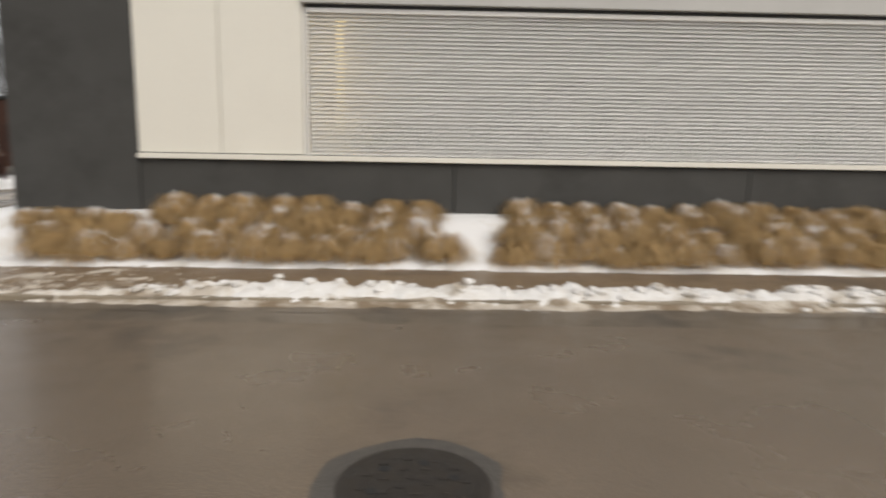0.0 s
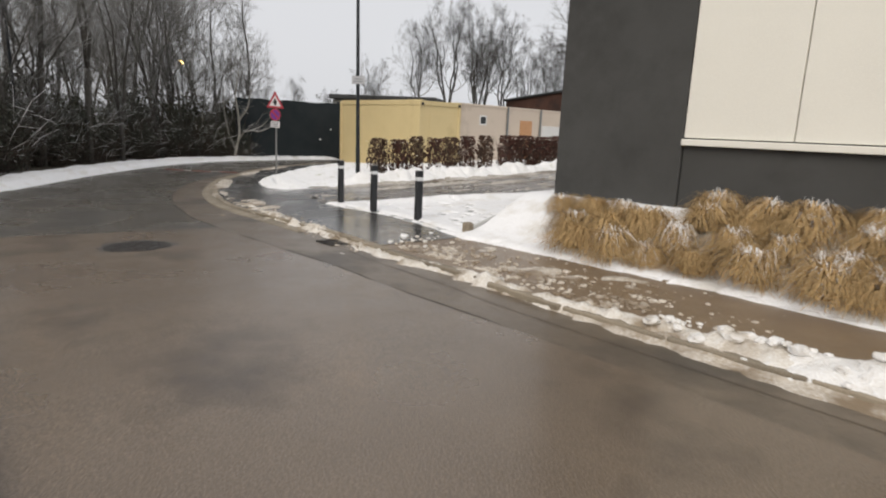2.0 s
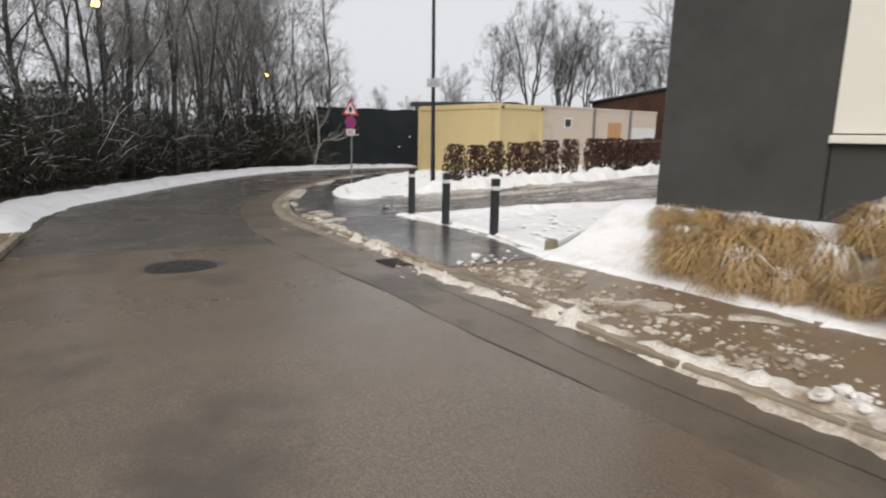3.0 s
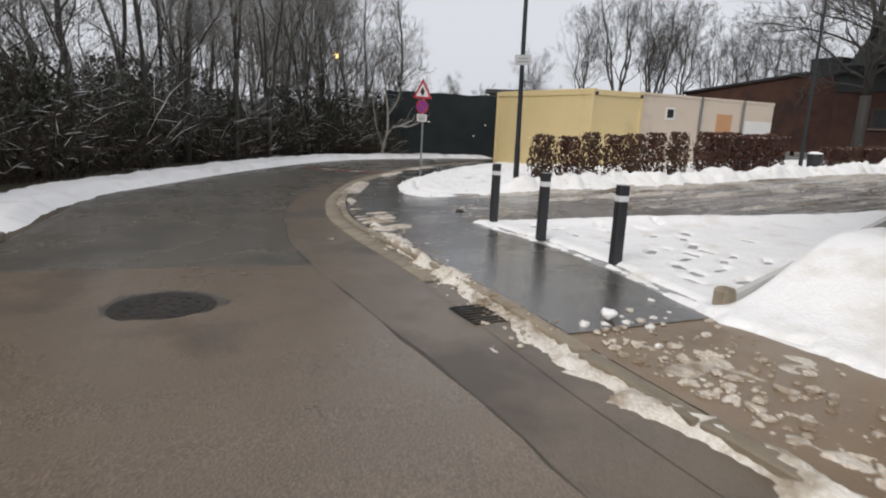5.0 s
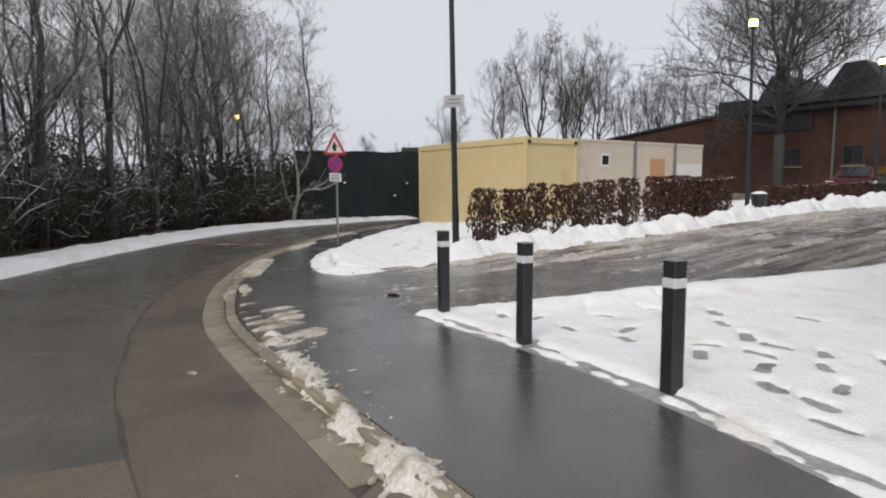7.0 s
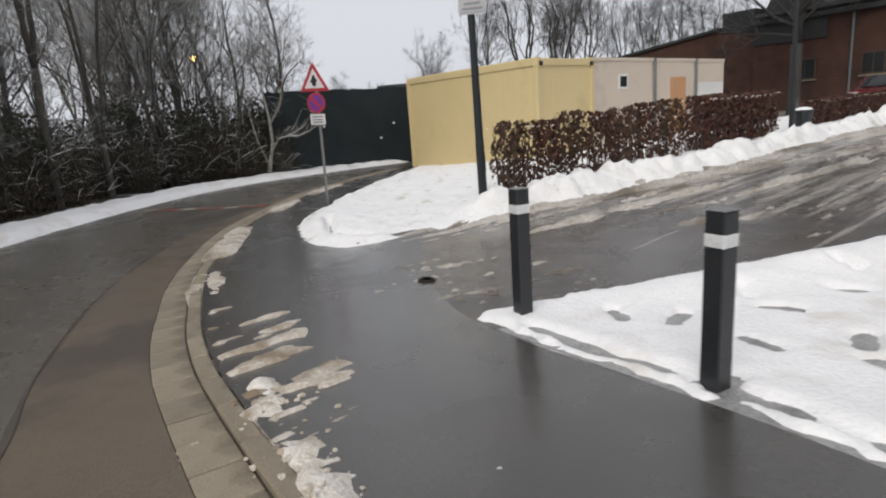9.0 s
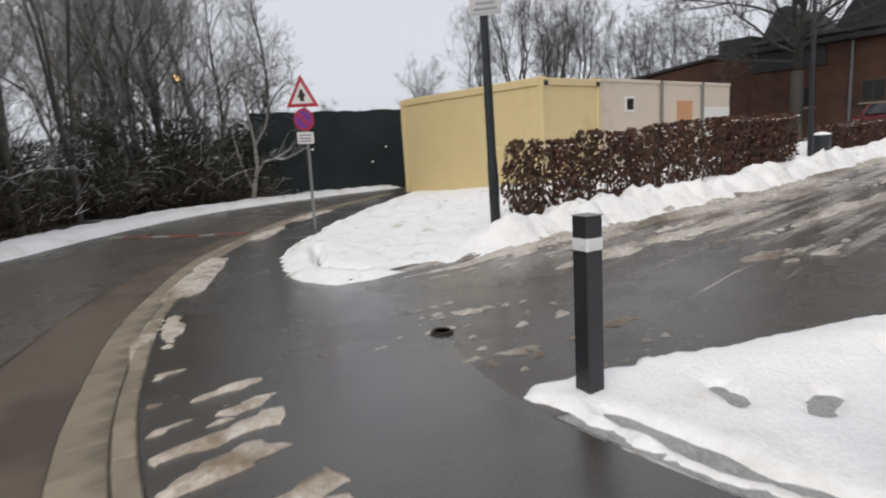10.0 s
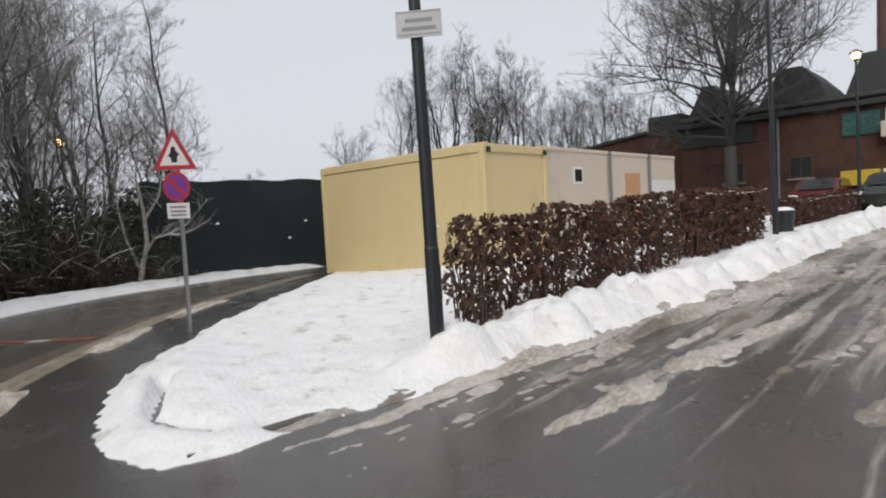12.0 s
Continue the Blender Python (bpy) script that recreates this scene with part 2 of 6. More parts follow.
M = {
    "asphalt_old": material("asphalt_old", [(0.120, 0.087, 0.058), (0.098, 0.071, 0.048), (0.27, 0.208, 0.15), (0.076, 0.056, 0.039)], 1.3, 80, (0.26, 0.45), 0.5, coat=0.4, stain=0.2, stain_scale=0.5, wet=1.0),
    "asphalt_new": material("asphalt_new", [(0.085, 0.078, 0.066), (0.108, 0.095, 0.076), (0.15, 0.134, 0.11), (0.068, 0.063, 0.055)], 1.0, 90, (0.18, 0.36), 0.35, coat=0.35, stain=0.3, stain_scale=0.4, wet=1.0),
    "asphalt_strip": material("asphalt_strip", [(0.128, 0.097, 0.067), (0.104, 0.079, 0.056), (0.19, 0.15, 0.108), (0.074, 0.059, 0.044)], 1.6, 80, (0.28, 0.5), 0.5, coat=0.15, stain=0.4, stain_scale=0.6, wet=1.0),
    "asphalt_collar": material("asphalt_collar", [(0.075, 0.068, 0.06), (0.06, 0.055, 0.05), (0.1, 0.09, 0.08)], 3, 90, (0.25, 0.45), 0.5),
    "path_wet": material("path_wet", [(0.055, 0.051, 0.046), (0.075, 0.068, 0.06), (0.042, 0.04, 0.037)], 1.5, 120, (0.08, 0.34), 0.2, wet=1.0, stain_scale=0.8, coat=0.5),
    "path_brown": material("path_brown", [(0.22, 0.155, 0.098), (0.18, 0.127, 0.082), (0.26, 0.19, 0.124), (0.14, 0.104, 0.074)], 1.6, 80, (0.3, 0.5), 0.3, stain=0.3, wet=1.0),
    "lane": lane_material(),
    "concrete": material("concrete", [(0.255, 0.212, 0.155), (0.20, 0.166, 0.122), (0.31, 0.265, 0.20), (0.125, 0.10, 0.072)], 3, 70, (0.5, 0.75), 0.4, stain=0.35, stain_scale=1.2, rand=0.16),
    "kerb_dark": material("kerb_dark", [(0.07, 0.06, 0.05), (0.05, 0.044, 0.038), (0.1, 0.09, 0.075)], 3, 60, (0.4, 0.6), 0.4, rand=0.15),
    "joint": material("joint", [(0.07, 0.06, 0.05), (0.05, 0.045, 0.04), (0.09, 0.08, 0.06)], 4, 80, (0.6, 0.8), 0.4),
    "snow": material("snow", [(0.90, 0.90, 0.91), (0.86, 0.86, 0.87), (0.93, 0.93, 0.94), (0.76, 0.74, 0.71)], 3.0, 34, (0.6, 0.8), 0.5, stain=0.3, stain_scale=1.6, bump_dist=0.025),
    "snow_ploughed": material("snow_ploughed", [(0.86, 0.85, 0.84), (0.74, 0.71, 0.67), (0.91, 0.91, 0.91), (0.5, 0.44, 0.36)], 6.0, 40, (0.5, 0.75), 0.7, stain=0.3, stain_scale=2.6, bump_dist=0.03),
    "plate_grey": material("plate_grey", [(0.5, 0.5, 0.53), (0.46, 0.46, 0.49), (0.42, 0.42, 0.44)], 6, 40, (0.35, 0.5), 0),
    "text_pale": material("text_pale", [(0.22, 0.24, 0.26), (0.24, 0.26, 0.28), (0.27, 0.28, 0.3)], 6, 40, (0.5, 0.7), 0),
    "snow_grassy": material("snow_grassy", [(0.90, 0.90, 0.905), (0.84, 0.84, 0.84), (0.93, 0.93, 0.94), (0.58, 0.58, 0.51)], 5.0, 24, (0.6, 0.8), 0.6, stain=0.12, stain_scale=3.2, bump_dist=0.03),
    "slush": material("slush", [(0.60, 0.54, 0.46), (0.42, 0.345, 0.26), (0.76, 0.73, 0.69), (0.24, 0.18, 0.12)], 6.0, 40, (0.35, 0.65), 0.6, stain=0.55, stain_scale=2.2, bump_dist=0.02),
    "slush_pale": material("slush_pale", [(0.74, 0.70, 0.64), (0.56, 0.49, 0.40), (0.85, 0.83, 0.80), (0.32, 0.25, 0.175)], 7.0, 45, (0.4, 0.7), 0.7, stain=0.42, stain_scale=2.6, bump_dist=0.02),
    "slush_grey": material("slush_grey", [(0.48, 0.44, 0.39), (0.31, 0.265, 0.215), (0.66, 0.64, 0.61), (0.165, 0.135, 0.105)], 4.0, 40, (0.3, 0.6), 0.6, stain=0.5, stain_scale=1.6, bump_dist=0.02, stretch=(1, 0.28, 1)),
    "snow_pressed": material("snow_pressed", [(0.30, 0.30, 0.30), (0.22, 0.22, 0.22), (0.42, 0.42, 0.42), (0.14, 0.14, 0.14)], 9.0, 50, (0.3, 0.6), 0.5, stain=0.3, stain_scale=3.0),
    "snow_thin": material("snow_thin", [(0.80, 0.77, 0.72), (0.68, 0.62, 0.53), (0.86, 0.84, 0.81), (0.5, 0.4, 0.28)], 9.0, 60, (0.5, 0.7), 0.5, stain=0.4, stain_scale=7, bump_dist=0.02),
    "soil": material("soil", [(0.05, 0.042, 0.03), (0.08, 0.065, 0.045), (0.11, 0.09, 0.06), (0.55, 0.55, 0.56)], 1.2, 30, (0.7, 0.95), 0.8, stain=0.1, stain_scale=0.35, bump_dist=0.03),
    "iron": material("iron", [(0.045, 0.04, 0.037), (0.07, 0.058, 0.048), (0.025, 0.024, 0.023)], 8, 120, (0.35, 0.6), 0.4, metal=0.6),
    "render_dark": material("render_dark", [(0.058, 0.058, 0.056), (0.05, 0.05, 0.048), (0.066, 0.066, 0.064), (0.042, 0.042, 0.04)], 1.4, 140, (0.75, 0.9), 0.25, stain=0.3, stain_scale=0.8, bump_dist=0.004),
    "panel_white": material("panel_white", [(0.80, 0.78, 0.71), (0.77, 0.75, 0.685), (0.82, 0.80, 0.73)], 0.8, 60, (0.35, 0.5), 0.05, bump_dist=0.003),
    "slat": material("slat", [(0.88, 0.88, 0.87), (0.86, 0.86, 0.85), (0.9, 0.9, 0.89)], 1.0, 40, (0.3, 0.45), 0.05, rand=0.04),
    "soffit": material("soffit", [(0.50, 0.50, 0.49), (0.47, 0.47, 0.46), (0.53, 0.53, 0.52)], 1.0, 60, (0.5, 0.7), 0.1),
    "straw": material("straw", [(0.42, 0.275, 0.125), (0.29, 0.18, 0.075), (0.58, 0.42, 0.215)], 6, 40, (0.7, 0.9), 0, island=0.4),
    "bark": material("bark", [(0.075, 0.069, 0.061), (0.11, 0.102, 0.09), (0.05, 0.046, 0.041), (0.15, 0.155, 0.128)], 2, 25, (0.8, 0.95), 0.8, stain=0.2, stain_scale=1.2, bump_dist=0.02, stretch=(1, 1, 0.3)),
    "twig": material("twig", [(0.19, 0.186, 0.178), (0.14, 0.137, 0.13), (0.26, 0.255, 0.245)], 2, 20, (0.8, 0.95), 0),
    "bark_wet": material("bark_wet", [(0.042, 0.040, 0.037), (0.06, 0.057, 0.052), (0.028, 0.027, 0.025), (0.17, 0.17, 0.155)], 2, 25, (0.7, 0.9), 0.8, stain=0.15, stain_scale=1.2, bump_dist=0.02, stretch=(1, 1, 0.3)),
    "twig_dark": material("twig_dark", [(0.075, 0.073, 0.07), (0.055, 0.054, 0.05), (0.11, 0.108, 0.103)], 2, 20, (0.8, 0.95), 0),
    "stem_dark": material("stem_dark", [(0.06, 0.042, 0.032), (0.045, 0.032, 0.025), (0.08, 0.06, 0.046)], 2, 20, (0.8, 0.95), 0),
    "birch": material("birch", [(0.42, 0.40, 0.36), (0.3, 0.28, 0.25), (0.08, 0.07, 0.06)], 3, 14, (0.7, 0.9), 0.4, stretch=(1, 1, 3)),
    "undergrowth": material("undergrowth", [(0.036, 0.043, 0.030), (0.052, 0.046, 0.032), (0.085, 0.092, 0.07)], 2, 12, (0.6, 0.9), 0, island=0.5),
    "beech": material("beech", [(0.066, 0.022, 0.014), (0.044, 0.015, 0.011), (0.11, 0.046, 0.026)], 3, 20, (0.55, 0.8), 0, island=0.55),
    "beech_green": material("beech_green", [(0.066, 0.031, 0.018), (0.046, 0.022, 0.013), (0.12, 0.066, 0.036)], 3, 20, (0.55, 0.8), 0, island=0.5),
    "yellow": material("yellow", [(0.62, 0.50, 0.27), (0.59, 0.475, 0.255), (0.64, 0.52, 0.29), (0.55, 0.44, 0.23)], 0.9, 40, (0.5, 0.7), 0.06, stain=0.15, stain_scale=0.7),
    "beige": material("beige", [(0.56, 0.48, 0.40), (0.53, 0.455, 0.38), (0.6, 0.52, 0.44), (0.46, 0.39, 0.32)], 0.8, 40, (0.5, 0.7), 0.06, stain=0.2),
    "door_tan": material("door_tan", [(0.48, 0.26, 0.13), (0.44, 0.235, 0.115), (0.5, 0.28, 0.15)], 1, 40, (0.5, 0.7), 0.05),
    "shutter": material("shutter", [(0.68, 0.68, 0.66), (0.64, 0.64, 0.63), (0.7, 0.7, 0.7)], 1, 40, (0.4, 0.6), 0.05),
    "screen": material("screen", [(0.007, 0.0125, 0.0155), (0.009, 0.015, 0.018), (0.013, 0.02, 0.023)], 1.2, 90, (0.7, 0.9), 0.2),
    "pole": material("pole", [(0.016, 0.020, 0.026), (0.02, 0.025, 0.03), (0.028, 0.032, 0.036)], 3, 60, (0.35, 0.5), 0.05, metal=0.2),
    "bollard": material("bollard", [(0.014, 0.016, 0.019), (0.019, 0.021, 0.025), (0.03, 0.032, 0.035), (0.05, 0.05, 0.05)], 4, 70, (0.3, 0.5), 0.1, stain=0.1, stain_scale=5),
    "band": material("band", [(0.72, 0.74, 0.76), (0.66, 0.68, 0.7), (0.6, 0.6, 0.6)], 12, 60, (0.3, 0.5), 0.05),
    "steel": material("steel", [(0.3, 0.3, 0.3), (0.25, 0.25, 0.25), (0.36, 0.36, 0.36)], 6, 60, (0.35, 0.55), 0.1, metal=0.85),
    "sign_red": material("sign_red", [(0.42, 0.03, 0.05), (0.38, 0.03, 0.05), (0.45, 0.05, 0.06)], 6, 40, (0.35, 0.5), 0),
    "sign_white": material("sign_white", [(0.72, 0.70, 0.72), (0.68, 0.66, 0.68), (0.62, 0.6, 0.6)], 6, 40, (0.35, 0.5), 0),
    "sign_violet": material("sign_violet", [(0.17, 0.04, 0.27), (0.14, 0.035, 0.24), (0.2, 0.06, 0.3)], 6, 40, (0.35, 0.5), 0),
    "black": material("black", [(0.012, 0.012, 0.013), (0.016, 0.016, 0.017), (0.02, 0.02, 0.02)], 6, 40, (0.5, 0.7), 0),
    "text_grey": material("text_grey", [(0.12, 0.14, 0.15), (0.14, 0.16, 0.17), (0.17, 0.18, 0.19)], 6, 40, (0.5, 0.7), 0),
    "chimney": material("chimney", [(0.105, 0.062, 0.056), (0.085, 0.052, 0.047), (0.13, 0.08, 0.07)], 1.2, 16, (0.75, 0.9), 0.3),
    "brick": material("brick", [(0.068, 0.029, 0.019), (0.05, 0.022, 0.015), (0.092, 0.042, 0.028), (0.036, 0.019, 0.015)], 1.2, 16, (0.75, 0.9), 0.5, stain=0.35, stain_scale=0.5),
    "roof_dark": material("roof_dark", [(0.02, 0.022, 0.024), (0.028, 0.03, 0.032), (0.04, 0.042, 0.044)], 1.2, 12, (0.6, 0.8), 0.3),
    "teal_glass": material("teal_glass", [(0.03, 0.10, 0.09), (0.05, 0.14, 0.12), (0.02, 0.06, 0.055)], 0.8, 10, (0.08, 0.15), 0),
    "yellow_awning": material("yellow_awning", [(0.55, 0.40, 0.04), (0.5, 0.36, 0.03), (0.6, 0.44, 0.07)], 1.2, 20, (0.6, 0.8), 0),
    "red_paint": material("red_paint", [(0.11, 0.009, 0.010), (0.095, 0.008, 0.009), (0.125, 0.013, 0.012)], 1, 30, (0.2, 0.35), 0, coat=0.5),
    "car_green": material("car_green", [(0.03, 0.035, 0.03), (0.035, 0.04, 0.035), (0.025, 0.03, 0.026)], 1, 30, (0.2, 0.35), 0, coat=0.5),
    "glass_dark": material("glass_dark", [(0.02, 0.023, 0.025), (0.025, 0.028, 0.03), (0.03, 0.03, 0.03)], 1, 30, (0.05, 0.1), 0),
    "rubber": material("rubber", [(0.02, 0.02, 0.02), (0.025, 0.025, 0.025), (0.03, 0.03, 0.03)], 5, 60, (0.7, 0.9), 0.2),
    "far_wall": material("far_wall", [(0.10, 0.105, 0.10), (0.085, 0.09, 0.085), (0.12, 0.12, 0.115)], 0.6, 8, (0.7, 0.9), 0.2),
    "road_red": material("road_red", [(0.40, 0.09, 0.06), (0.32, 0.075, 0.05), (0.1, 0.06, 0.05)], 4, 30, (0.4, 0.6), 0.2),
    "road_white": material("road_white", [(0.62, 0.58, 0.54), (0.5, 0.46, 0.42), (0.2, 0.18, 0.16)], 4, 30, (0.4, 0.6), 0.2),
    "warm_room": material("warm_room", [(0.55, 0.45, 0.30), (0.5, 0.4, 0.27), (0.6, 0.5, 0.34)], 1, 10, (0.7, 0.9), 0),
}


def glowing(name, color, strength):
    m = bpy.data.materials.new(name)
    m.use_nodes = True
    b = m.node_tree.nodes["Principled BSDF"]
    b.inputs["Base Color"].default_value = (*color, 1)
    b.inputs["Emission Color"].default_value = (*color, 1)
    b.inputs["Emission Strength"].default_value = strength
    return m


snowy(M["bark"], 0.55, 0.9)
snowy(M["twig"], 0.35, 0.85, 0.6)
snowy(M["birch"], 0.4, 0.8)
M["lamp_warm"] = glowing("lamp_warm", (1.0, 0.52, 0.16), 16.0)
M["lamp_room"] = glowing("lamp_room", (1.0, 0.72, 0.3), 2.2)

# ---- mesh helpers ----


def mesh_of(name, verts, faces, mat, smooth=False):
    me = bpy.data.meshes.new(name)
    me.from_pydata([tuple(v) for v in verts], [], [tuple(f) for f in faces])
    me.materials.append(mat)
    if smooth:
        me.polygons.foreach_set("use_smooth", [True] * len(me.polygons))
    me.update()
    return me


def grid_mesh(name, xs, ys, zs, mat, keep=None, smooth=True):
    """A sheet from 2D arrays; keep marks the cells that exist."""
    r, c = xs.shape
    idx = np.arange(r * c).reshape(r, c)
    quads = np.stack([idx[:-1, :-1], idx[1:, :-1], idx[1:, 1:], idx[:-1, 1:]], -1).reshape(-1, 4)
    if keep is not None:
        quads = quads[keep.reshape(-1)]
    used = np.unique(quads)
    back = np.full(r * c, -1)
    back[used] = np.arange(len(used))
    v = np.stack([xs, ys, zs], -1).reshape(-1, 3)[used]
    q = back[quads]
    me = bpy.data.meshes.new(name)
    me.vertices.add(len(v))
    me.vertices.foreach_set("co", v.ravel())
    me.loops.add(q.size)
    me.loops.foreach_set("vertex_index", q.ravel())
    me.polygons.add(len(q))
    me.polygons.foreach_set("loop_start", np.arange(0, q.size, 4))
    me.polygons.foreach_set("use_smooth", np.full(len(q), smooth))
    me.update(calc_edges=True)
    # faces look up
    if len(q) and me.polygons[0].normal.z < 0:
        me.flip_normals()
    me.materials.append(mat)
    return me


def hull_box(lo, hi, bevel=0.0):
    bm = bmesh.new()
    add_box(bm, lo, hi, bevel)
    return bm


def add_box(bm, lo, hi, bevel=0.0):
    lo, hi = Vector(lo), Vector(hi)
    b = min(bevel, *(0.45 * (hi[k] - lo[k]) for k in range(3)))
    if b <= 0:
        vs = [bm.verts.new((x, y, z)) for x in (lo.x, hi.x) for y in (lo.y, hi.y) for z in (lo.z, hi.z)]
    else:
        vs = []
        for sx in (0, 1):
            for sy in (0, 1):
                for sz in (0, 1):
                    p = [hi[k] if s else lo[k] for k, s in enumerate((sx, sy, sz))]
                    q = [p[k] + (-b if s else b) for k, s in enumerate((sx, sy, sz))]
                    vs += [bm.verts.new((p[0], q[1], q[2])), bm.verts.new((q[0], p[1], q[2])), bm.verts.new((q[0], q[1], p[2]))]
    bmesh.ops.convex_hull(bm, input=vs)


def tube(path, radii, sides=6, cap=True):
    path = [Vector(p) for p in path]
    verts, faces = [], []
    for i, p in enumerate(path):
        d = (path[min(i + 1, len(path) - 1)] - path[max(i - 1, 0)]).normalized()
        a = d.orthogonal().normalized()
        b = d.cross(a)
        r = radii[i] if hasattr(radii, "__len__") else radii
        for k in range(sides):
            t = 2 * math.pi * k / sides
            verts.append(p + r * (math.cos(t) * a + math.sin(t) * b))
    for i in range(len(path) - 1):
        for k in range(sides):
            k2 = (k + 1) % sides
            faces.append((i * sides + k, i * sides + k2, (i + 1) * sides + k2, (i + 1) * sides + k))
    if cap:
        faces.append(tuple(range(sides))[::-1])
        faces.append(tuple(range((len(path) - 1) * sides, len(path) * sides)))
    return verts, faces


def merge(pieces):
    verts, faces = [], []
    for v, f in pieces:
        o = len(verts)
        verts += v
        faces += [tuple(i + o for i in g) for g in f]
    return verts, faces


def part(name, shape, mat=None, parent=None, label="", m=None):
    """Links a bmesh, a (verts, faces) pair or a mesh as one object, under a thing or under a part."""
    if isinstance(shape, bmesh.types.BMesh):
        me = bpy.data.meshes.new(name)
        shape.to_mesh(me)
        shape.free()
        me.materials.append(mat)
    elif isinstance(shape, tuple):
        me = mesh_of(name, shape[0], shape[1], mat)
    else:
        me = shape
    ob = new(name, me)
    if parent is not None:
        ob.parent = parent
    if m is not None:
        ob.matrix_local = m
    if label:
        ob["label"] = label
    return ob


def box(name, lo, hi, mat, parent=None, label="", bevel=0.01):
    return part(name, hull_box(lo, hi, bevel), mat, parent, label)


def thing(name, at, label, category, group="", turn=0):
    ob = new(name)
    ob.matrix_world = pose(*at, 0, 0, turn)
    return tagged(ob, label, category, group)


def structure(ob, label, category=""):
    return tagged(ob, label, category or "ground", kind="structure")


def ribbon(name, a, b, across, height, mat):
    """A sheet between two curves of the plan, at height(x, y)."""
    n = min(len(a), len(b))
    u = np.linspace(0, 1, n)
    ra = np.stack([np.interp(u, np.linspace(0, 1, len(a)), a[:, k]) for k in (0, 1)], 1)
    rb = np.stack([np.interp(u, np.linspace(0, 1, len(b)), b[:, k]) for k in (0, 1)], 1)
    w = np.linspace(0, 1, across)[None, :, None]
    p = ra[:, None] * (1 - w) + rb[:, None] * w
    return part(name, grid_mesh(name, p[..., 0], p[..., 1], height(p[..., 0], p[..., 1]), mat))


# ---- ground, road, footway, lane ----


def build_ground():
    """One sheet to the horizon, fine where the camera walks."""
    def axis(lo, hi, fine):
        near = np.arange(lo, hi + 1e-6, fine)
        far = np.array([2, 6, 14, 30, 60, 120, 250, 500, 1000, 2000], float)
        return np.concatenate([lo - far[::-1], near, hi + far])
    xs, ys = np.meshgrid(axis(-48, 18, 0.5), axis(-12, 48, 0.5), indexing="ij")
    rough = 0.10 * fbm(xs * 0.5, ys * 0.5, 3, 11) * step(-24, -32, xs)
    z = lie(xs, ys) - 0.035 + np.minimum(rough, 0.0)
    return structure(part("ground", grid_mesh("ground", xs, ys, z, M["soil"])), "brown leaf litter and thin snow under bare trees", "ground")


build_ground()


def until(curve, x):
    return curve[curve[:, 0] >= x]


def beyond(curve, x):
    return curve[curve[:, 0] <= x]


structure(ribbon("road_near", until(verge_line, -11.3), until(seam_line, -10.45), 16, lambda x, y: lie(x, y), M["asphalt_old"]), "worn light grey-brown asphalt carriageway, damp", "road")
structure(ribbon("road_far", beyond(verge_line, -10.9), beyond(seam_line, -10.0), 16, lambda x, y: lie(x, y) - 0.003, M["asphalt_new"]), "newer dark wet asphalt carriageway curving away", "road")
structure(ribbon("road_strip", seam_line, gutter_front, 6, lambda x, y: lie(x, y) - 0.004, M["asphalt_strip"]), "dark repaired asphalt strip beside the gutter", "road")
CRACK = until(beyond(seam_line, -4.0), -19.0)
_w = np.maximum(0.0015, 0.009 + 0.028 * fbm(CRACK[:, 0] * 3.1, CRACK[:, 1] * 3.1, 4, 140))
_wob = 0.03 * fbm(CRACK[:, 0] * 2.1, CRACK[:, 1], 4, 141)
structure(ribbon("seam_crack", CRACK + np.stack([_w * 0, _wob + _w], 1), CRACK + np.stack([_w * 0, _wob - _w], 1), 2, lambda x, y: lie(x, y) + 0.002, M["joint"]), "dark open joint between two layers of asphalt", "road")
structure(ribbon("gutter_strip", until(offset(kerb_back, 0.45), -9.3), until(kerb_front, -9.3), 4, lambda x, y: lie(x, y) - 0.001, M["asphalt_strip"]), "dark asphalt run up to the kerb", "road")
structure(ribbon("gutter_bed", gutter_front, kerb_back, 4, lambda x, y: lie(x, y) - 0.012, M["joint"]), "dark mortar bed under the gutter stones", "kerb")
structure(ribbon("pavement", until(kerb_back, -7.5), spline([(16, 8.25), (-7.4, 8.2)]), 8, lambda x, y: upper(x, y) - 0.006 * step(-6.8, -7.05, x), M["path_brown"]), "wet brown paved footway beside the planting bed", "pavement")
structure(ribbon("path_asphalt", beyond(kerb_back, -7.15), spline(PATH_EDGE), 12, lambda x, y: upper(x, y) + 0.002, M["path_wet"]), "wet black asphalt footway with shallow puddles", "pavement")
lane_right = spline([(-12.2, 8.9), (-11.6, 10.3), (-10.8, 11.5), (-9.8, 13.2), (-9.0, 14.5), (-8.5, 17), (-8.3, 22), (-8.3, 34), (-6, 44)])
lane_left = spline([(-17.2, 10.0), (-16.6, 10.8), (-16.2, 11.8), (-15.6, 13.6), (-15.0, 17.3), (-14.7, 22), (-14.7, 34), (-15, 44)])
structure(ribbon("lane", lane_right, lane_left, 20, lambda x, y: upper(x, y) - 0.004 + 0.011 * step(0.05, 0.6, y - 8.9 - 0.22 * (-12.2 - x)), M["lane"]), "wet asphalt lane climbing between snowbanks, streaked with grey slush", "road")
structure(ribbon("yard", spline(PATH_EDGE[:4]), spline([(-6.8, 8.2), (-6.8, 9.6), (-6.8, 12), (-9.2, 15.0)]), 16, lambda x, y: upper(x, y) - 0.006, M["snow_pressed"]), "grey pressed wet snow on the paving under the trodden snow", "pavement")
